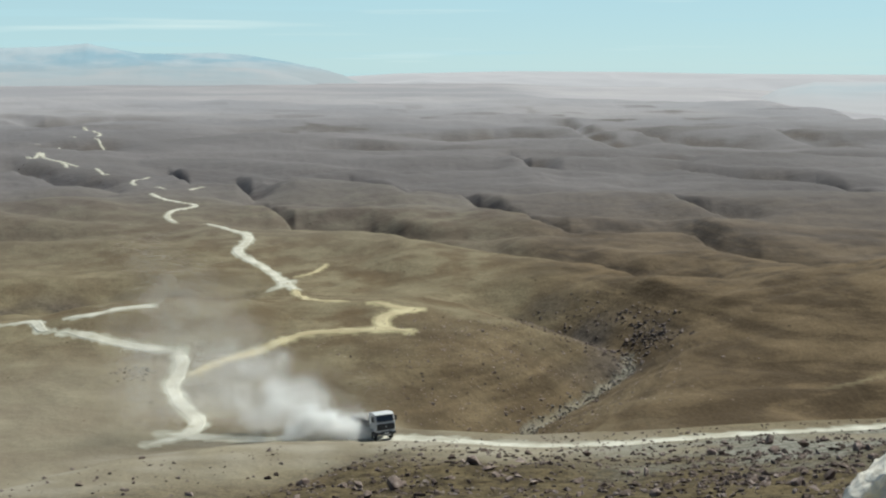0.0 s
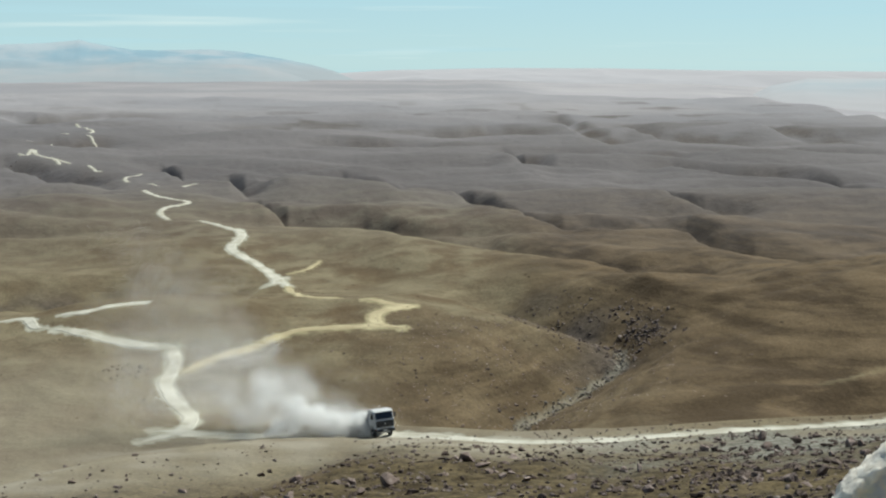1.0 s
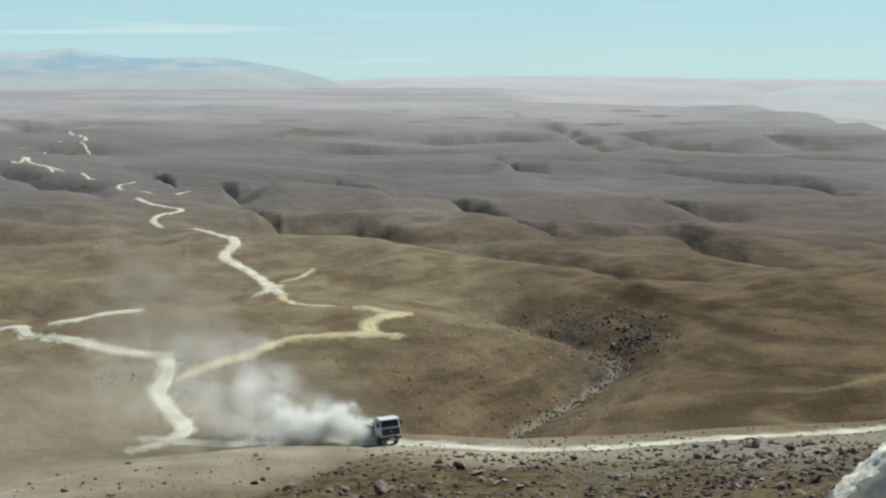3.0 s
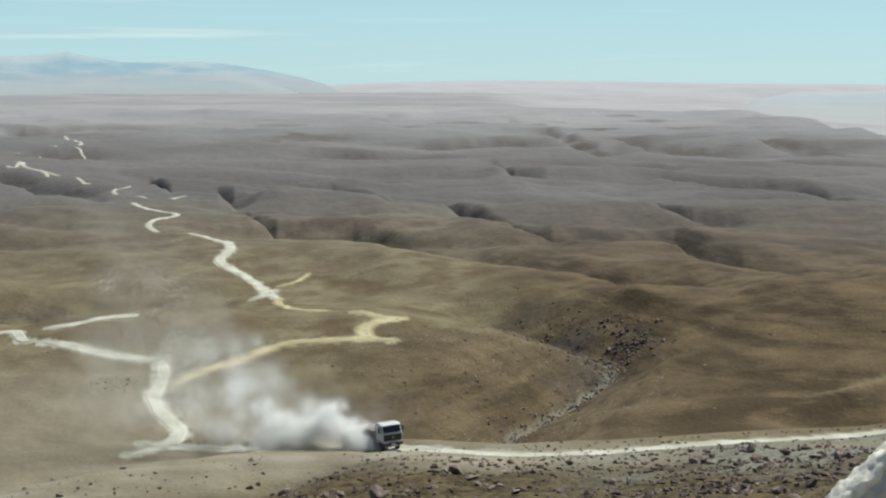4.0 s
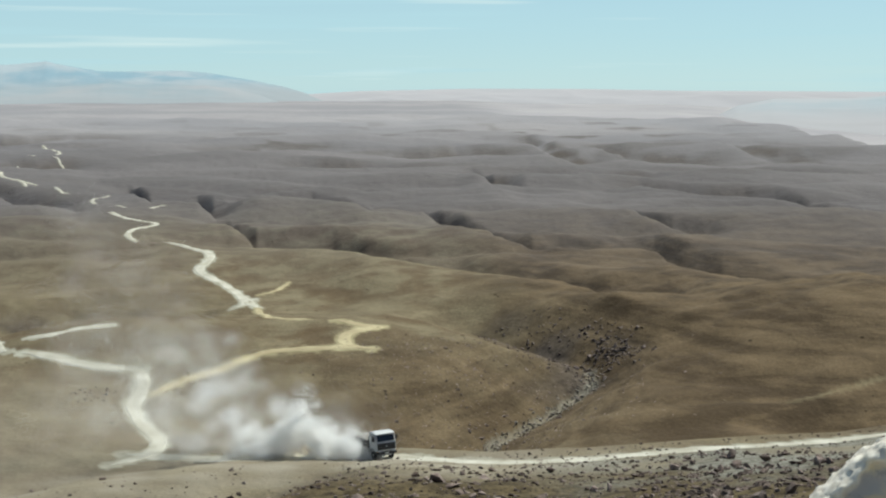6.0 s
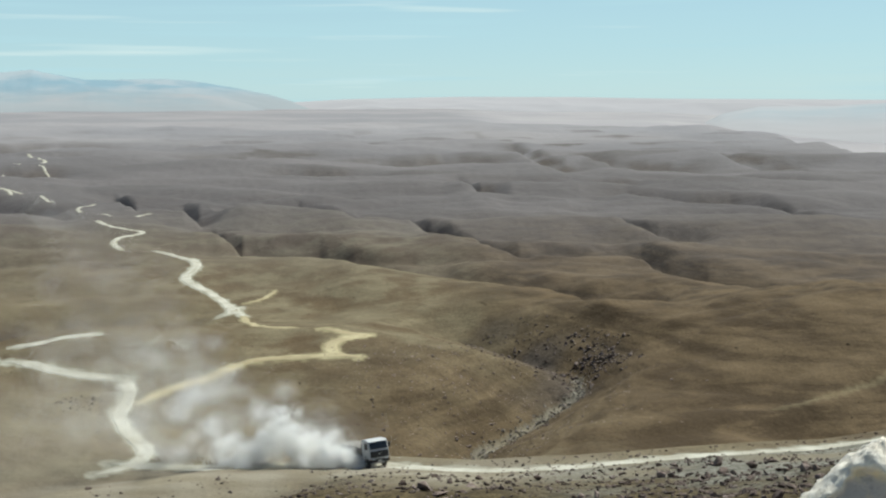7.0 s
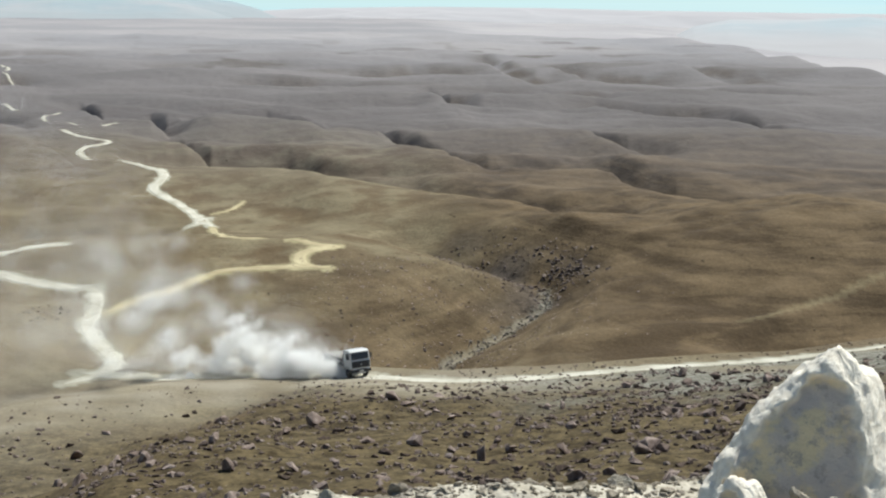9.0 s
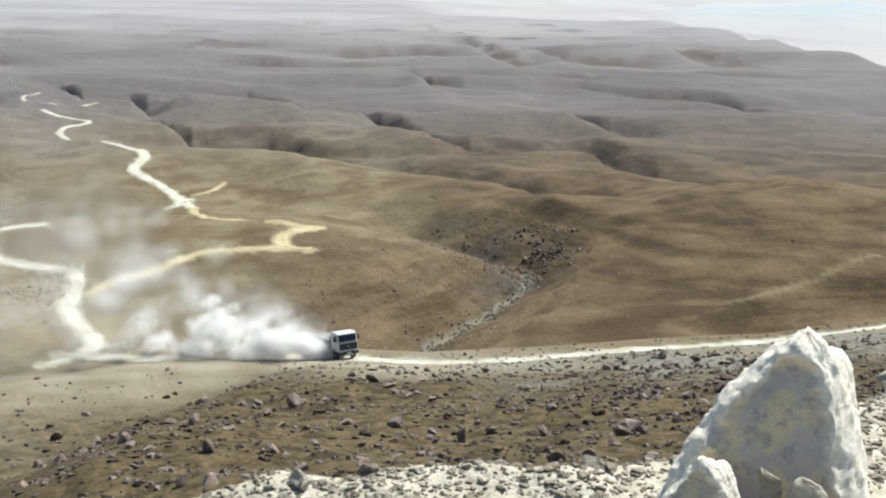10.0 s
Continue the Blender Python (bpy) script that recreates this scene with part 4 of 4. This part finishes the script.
def build_slab(name, place, grow, label, seed):
    # half outline by height: z, left edge, right edge, half thickness
    table = np.array(((-0.25, -0.62, 0.25, 0.20), (0.025, -0.505, 0.23, 0.20), (0.18, -0.425, 0.215, 0.18), (0.224, -0.385, 0.212, 0.17), (0.33, -0.31, 0.20, 0.15),
                      (0.425, -0.195, 0.185, 0.12), (0.444, -0.176, 0.175, 0.11), (0.48, -0.14, 0.15, 0.10), (0.50, -0.115, 0.105, 0.09), (0.543, -0.065, 0.083, 0.07), (0.56, -0.045, 0.06, 0.055), (0.595, -0.015, 0.03, 0.03)))
    zs = np.linspace(-0.25, 0.595, 90)
    ang = np.linspace(0, 2 * np.pi, 140, endpoint=False)
    left, right, half = (np.interp(zs, table[:, 0], table[:, k]) for k in (1, 2, 3))
    c, s = np.cos(ang), np.sin(ang)
    sup = lambda v, p: np.sign(v) * np.abs(v) ** p
    mx, hx = (left + right) / 2, (right - left) / 2
    x = mx[:, None] + hx[:, None] * sup(c, 0.95)[None]
    y = half[:, None] * 1.1 * np.where(s < 0, sup(s, 0.65), sup(s, 0.8))[None] + (0.30 + 0.3 * ease(0.05, 0.2, x)) * zs[:, None]
    z = np.repeat(zs[:, None], len(ang), 1)
    # knobbly weathered surface
    lump = 0.022 * fbm(x * 5 + y * 2, z * 5 - y * 4, 2, seed + 1) + 0.014 * fbm(x * 16 + y * 9, z * 17 - y * 12, 3, seed + 3) + 0.006 * fbm(x * 60, z * 60 + y * 50, 2, seed + 4)
    front = ease(-0.04, -0.26, np.repeat(s[None], len(zs), 0) + 0.5 * fbm(x * 11, z * 11, 4, seed + 5)) * ease(0.0, 0.07, x - left[:, None] + 0.04 * fbm(x * 14, z * 14, 3, seed + 6)) * ease(0.11, 0.19, right[:, None] - x + 0.05 * fbm(x * 9, z * 9, 3, seed + 8))
    front = front * ease(0.55, 0.47, z + 0.03 * fbm(x * 9, z * 9, 2, seed + 7))
    lump = lump * (1 - 0.55 * front)
    x, y, z = x + c[None] * lump, y + s[None] * lump + 0.055 * front, z + lump * 0.7
    co = np.stack((x * grow[0], y * grow[1], z * grow[2]), -1).reshape(-1, 3)
    nr, na = len(zs), len(ang)
    i, j = np.meshgrid(np.arange(nr - 1), np.arange(na), indexing="ij")
    k = (j + 1) % na
    quads = np.stack((i * na + j, i * na + k, (i + 1) * na + k, (i + 1) * na + j), -1).reshape(-1, 4).tolist()
    quads += [list(range((nr - 1) * na, nr * na)), list(range(na))[::-1]]
    me = bpy.data.meshes.new(name)
    me.from_pydata(co.tolist(), [], quads)
    me.polygons.foreach_set("use_smooth", np.ones(len(quads), bool))
    me.attributes.new("broken_face", "FLOAT", "POINT").data.foreach_set("value", front.ravel().astype(np.float32))
    me.materials.append(SLAB)
    ob = new(name, me)
    ob.matrix_basis = place
    return tagged(ob, label, "rock")


build_slab("white_rock", pose(1.475, 3.74, 41.425, 0, 0, -8), (0.86, 0.86, 0.86), "upright bleached white rock with a grey broken face on the ledge", 100)
build_slab("white_rock", pose(1.15, 3.60, 41.40, 0, -16, -14), (0.42, 0.34, 0.32), "small bleached rock leaning against the large white one", 150)


def stone(name, seed, x, y, size, turn, squash, label, mat=CHALKY, sink=0.1):
    bm = rock_bmesh(seed, 10, squash)
    bmesh.ops.triangulate(bm, faces=bm.faces[:])
    for _ in range(3):
        bmesh.ops.subdivide_edges(bm, edges=bm.edges[:], cuts=1, use_grid_fill=True)
    for v in bm.verts:
        v.co += Vector(noise.noise_vector(v.co * 4 + Vector((seed, 0, 0)))) * 0.05 + Vector(noise.noise_vector(v.co * 15 + Vector((seed, 0, 0)))) * 0.018
    ob = part(name, bm, mat, None)
    ob.matrix_basis = pose(x, y, float(on_ground(x, y)) - sink * size, 0, 0, turn) @ Matrix.Diagonal((size, size, size, 1))
    return tagged(ob, label, "stone", "stones on the ledge")


r = np.random.RandomState(5)
for x, y, size, squash in ((1.17, 3.42, 0.34, (0.9, 0.5, 0.80)), (1.34, 3.42, 0.38, (0.62, 0.5, 1.0)), (1.98, 4.0, 0.2, (0.9, 0.8, 0.8)),
                           (1.245, 3.44, 0.37, (0.32, 0.32, 1.08)), (1.44, 3.44, 0.33, (0.7, 0.5, 0.92)), (1.10, 3.40, 0.26, (0.8, 0.6, 0.8)), (1.29, 3.38, 0.24, (0.7, 0.5, 0.9)), (1.23, 3.40, 0.25, (0.6, 0.5, 0.95)), (0.86, 4.05, 0.13, (1.5, 0.7, 0.5)), (2.05, 4.15, 0.22, (1, 0.8, 0.8)), (0.98, 3.75, 0.1, (1.3, 0.9, 0.6)),
                           (2.28, 4.9, 0.26, (1.4, 0.8, 0.5)), (2.38, 4.6, 0.2, (1.4, 0.8, 0.55)), (2.3, 5.3, 0.3, (1.5, 0.8, 0.5)), (0.28, 4.0, 0.1, (1.3, 0.8, 0.7)), (-0.12, 3.98, 0.11, (1.2, 0.9, 0.7)),
                           (0.1, 4.05, 0.09, (1, 0.9, 0.8)), (0.55, 4.08, 0.08, (1.1, 0.9, 0.7)), (1.42, 3.6, 0.08, (1, 0.9, 0.9)), (1.62, 3.52, 0.22, (1.2, 0.9, 0.7))):
    stone("ledge_stone", int(x * 100) + 500, x, y, size, r.uniform(0, 360), squash, "bleached white stone lying on the gravel ledge")


def ledge_pebble(r):
    a = radians(r.uniform(-14, 26))
    d = float(ledge_reach(np.array(math.sin(a)), np.array(math.cos(a)))) - r.uniform(-0.1, 1.1)
    return d * math.sin(a), d * math.cos(a), min(0.09, r.lognormal(-3.95, 0.5))


joined_stones("ledge_gravel", PEBBLES, scatter(7500, 21, ledge_pebble), "bleached white gravel covering the ledge", "gravel")


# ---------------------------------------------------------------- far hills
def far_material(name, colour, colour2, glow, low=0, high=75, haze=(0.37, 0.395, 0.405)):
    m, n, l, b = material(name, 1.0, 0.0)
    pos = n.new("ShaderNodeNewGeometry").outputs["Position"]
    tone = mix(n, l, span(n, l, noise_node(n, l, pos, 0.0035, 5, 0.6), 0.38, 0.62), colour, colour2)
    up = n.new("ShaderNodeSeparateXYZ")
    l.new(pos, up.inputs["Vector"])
    # distance haze painted into colour and emission, thickest at the foot
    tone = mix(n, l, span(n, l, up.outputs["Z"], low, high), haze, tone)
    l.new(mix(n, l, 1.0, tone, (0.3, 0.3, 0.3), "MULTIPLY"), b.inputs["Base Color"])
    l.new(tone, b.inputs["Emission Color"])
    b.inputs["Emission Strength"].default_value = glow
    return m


def far_range(az0, az1, dist, deep, crest, mat, seed, label, base=-25):
    """A far range; crest gives its height above the flats by azimuth."""
    az = np.radians(np.linspace(az0, az1, 260))
    t = np.linspace(0, 1, 40)
    top = np.interp(np.degrees(az), [c[0] for c in crest], [c[1] for c in crest])
    top = top * (1 + 0.03 * fbm(np.degrees(az) * 1.1, 0 * az, 4, seed))
    d = dist + deep * t[:, None] + 0 * az[None]
    x, y = d * np.sin(az)[None], d * np.cos(az)[None]
    z = base + (top[None] - base) * np.sin(np.pi / 2 * t[:, None]) ** 0.8 * (1 - 0.45 * np.abs(fbm(x / 520, d / 240, 3, seed + 5)) * (1 - t[:, None] ** 3))
    me = grid_mesh("far_range", np.stack((x, y, z), -1).reshape(-1, 3)[:, :], len(t), len(az), mat)
    return tagged(new("backdrop_range", me), label, "mountains", kind="structure")


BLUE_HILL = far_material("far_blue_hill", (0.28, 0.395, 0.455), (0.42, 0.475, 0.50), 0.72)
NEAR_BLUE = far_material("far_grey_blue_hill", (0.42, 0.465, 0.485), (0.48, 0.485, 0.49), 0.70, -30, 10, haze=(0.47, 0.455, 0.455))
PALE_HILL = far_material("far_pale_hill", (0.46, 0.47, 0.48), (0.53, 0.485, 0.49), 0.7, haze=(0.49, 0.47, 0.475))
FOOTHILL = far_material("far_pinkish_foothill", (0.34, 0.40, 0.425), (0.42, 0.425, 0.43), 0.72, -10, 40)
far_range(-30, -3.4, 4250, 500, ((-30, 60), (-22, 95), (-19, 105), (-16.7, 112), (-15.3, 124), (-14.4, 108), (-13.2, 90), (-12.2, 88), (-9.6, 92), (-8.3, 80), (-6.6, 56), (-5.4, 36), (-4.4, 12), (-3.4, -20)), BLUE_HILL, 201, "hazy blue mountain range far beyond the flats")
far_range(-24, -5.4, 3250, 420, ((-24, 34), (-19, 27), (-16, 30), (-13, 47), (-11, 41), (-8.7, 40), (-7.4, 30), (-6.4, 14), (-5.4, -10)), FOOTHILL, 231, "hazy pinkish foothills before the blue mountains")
far_range(-5, 24, 4300, 400, ((-5, 4), (-2, 18), (3, 26), (8, 24), (12, 18), (24, 12)), PALE_HILL, 211, "far hills beyond the flats, painted in pale pink haze", -95)
far_range(11, 45, 2300, 500, ((11, -62), (13, -40), (14.5, -4), (16, 11), (19, 12), (21.5, 20), (24, 10), (30, 25), (45, -10)), NEAR_BLUE, 221, "low hills beyond the sunken pale flats, painted in blue haze", -62)


# ---------------------------------------------------------------- dust
def dust_material():
    m, n, l, b = material("pale_dust", 1.0, 0.0)
    b.inputs["Base Color"].default_value = (0.985, 0.98, 0.968, 1)
    # light passes through the haze of grains as well as off it
    thru = n.new("ShaderNodeBsdfTranslucent")
    thru.inputs["Color"].default_value = (0.985, 0.98, 0.968, 1)
    both = n.new("ShaderNodeMixShader")
    both.inputs["Fac"].default_value = 0.78
    l.new(b.outputs["BSDF"], both.inputs[1])
    l.new(thru.outputs["BSDF"], both.inputs[2])
    l.new(both.outputs["Shader"], n["Material Output"].inputs["Surface"])
    return m


DUST = dust_material()
GRAIN = np.array(((1, 1, 1), (1, -1, -1), (-1, 1, -1), (-1, -1, 1)), float) / math.sqrt(3)


def puff_mesh(seed, grains, radius, size):
    """A loose cloud of fine grains, denser at its heart."""
    r = np.random.RandomState(seed)
    # a few lobes so that the outline is uneven
    lobes = r.normal(0, 0.55, (7, 3)) * radius
    c = lobes[r.randint(7, size=grains)] + r.normal(0, 0.36, (grains, 3)) * radius
    c[:, 2] *= 0.85
    s = size * r.uniform(0.6, 1.3, grains)
    q = r.normal(0, 1, (grains, 3))
    q /= np.linalg.norm(q, axis=1)[:, None]
    # each grain is a small tumbled tetrahedron
    ax = np.cross(q, np.array((0.3, 0.5, 0.8)))
    ax /= np.linalg.norm(ax, axis=1)[:, None]
    basis = np.stack((q, ax, np.cross(q, ax)), 1)
    v = np.einsum("kj,njl->nkl", GRAIN, basis) * s[:, None, None] + c[:, None]
    f = np.array(((0, 1, 2), (0, 3, 1), (0, 2, 3), (1, 3, 2)))[None] + 4 * np.arange(grains)[:, None, None]
    me = bpy.data.meshes.new("dust_puff")
    me.from_pydata(v.reshape(-1, 3).tolist(), [], f.reshape(-1, 3).tolist())
    me.materials.append(DUST)
    return me


def truck_place(t):
    """Truck's place on its road at t seconds; before the clip it came along the road from the west."""
    if t >= 0:
        x = -8.2 + 0.72 * t
        y = 146.6 - 5.1 * (x + 8.2) / 7.4
    else:
        x, y = -8.2 + 0.9 * t, 146.6 + 0.02 * t
    return x, y, float(on_ground(x, y)) + 0.05


def build_dust():
    thick = [puff_mesh(300 + k, 2900, 1.1, 0.03) for k in range(5)]
    thin = [puff_mesh(320 + k, 3600, 1.9, 0.019) for k in range(5)]
    wisp = [puff_mesh(340 + k, 4000, 3.0, 0.0135) for k in range(5)]
    r = np.random.RandomState(77)
    made = []
    te = -17.0
    while te < 9.8:
        draw = r.rand()
        rank = 0 if te > -5 and draw < 0.68 else 1 if te > -9 and draw < 0.85 else 2
        ob = new("dust_puff", (thick, thin, wisp)[rank][r.randint(5)])
        tagged(ob, "pale dust thrown up behind the truck", "dust", "dust cloud", "stuff")
        made.append((ob, te, rank, r.normal(0, 1, 4), r.uniform(0, 360)))
        te += 0.105
    return made


PUFFS = build_dust()


def puff_place(te, rank, rnd, t):
    """Where dust thrown up at te has drifted by t; fine dust climbs, coarse dust stays low."""
    age = t - te
    x, y, z = truck_place(te)
    x, y = x - 0.3, y + (-1.5, 0.2, 1.5)[rank]
    jet = 1 - math.exp(-age / 1.2)
    x += -1.2 * jet - 0.62 * age + rnd[0] * (0.3 + 0.17 * age)
    y += 0.5 * jet + 0.10 * age + rnd[1] * (0.4 + 0.14 * age)
    burst = max(0.0, math.sin(1.7 * te) * 0.6 + math.sin(0.73 * te + 1) * 0.5)
    climb = ((0.03 + 0.32 * burst, 0.20), (0.24 + 0.5 * burst, 0.30), (0.36 + 0.3 * burst, 0.36))[rank]
    up = (0.05, 0.5, 0.9)[rank] + 0.5 * jet + abs(rnd[3]) * 1.0 * jet + max(0.0, climb[0] + climb[1] * rnd[2]) * age
    # coarse dust settles again, fine dust drifts on
    up -= (0.3, 0.12, 0.0)[rank] * max(0.0, age - (6.0, 9.0, 0.0)[rank]) ** 1.3
    return x, y, z + up


# ---------------------------------------------------------------- what moves
def motions():
    heading = -63.0
    steps = [k * 0.5 for k in range(21)]
    rows = []
    for t in steps:
        x, y, z = truck_place(t)
        rows.append((t, pose(x, y, z, 0, 0, heading) @ pose(0, 0, 0, 0.8 * math.sin(2.1 * t), -7 + 0.7 * math.sin(3.3 * t + 1), 0)))
    walk(TRUCK, rows)
    for wheel, x, y in WHEELS:
        walk(wheel, [(t, pose(x, y, 0.58, 0, math.degrees(0.92 * t / 0.58), 0)) for t in steps])
    for ob, te, rank, rnd, turn in PUFFS:
        rows = []
        x, y, z = truck_place(max(te, -16))
        if te > 0:
            rows.append((0.0, pose(x - 2, y + 1.4, z - 7, 0, 0, turn)))
            if te > 0.5:
                rows.append((te - 0.4, pose(x - 2, y + 1.4, z - 7, 0, 0, turn)))
        t = max(0.0, te)
        for k in range(6):
            tt = t + (10.0 - t) * k / 5
            if rows and tt - rows[-1][0] < 0.04:
                continue
            rows.append((tt, pose(*puff_place(te, rank, rnd, tt), 0, 0, turn + 4 * (tt - t))))
        walk(ob, rows)


motions()
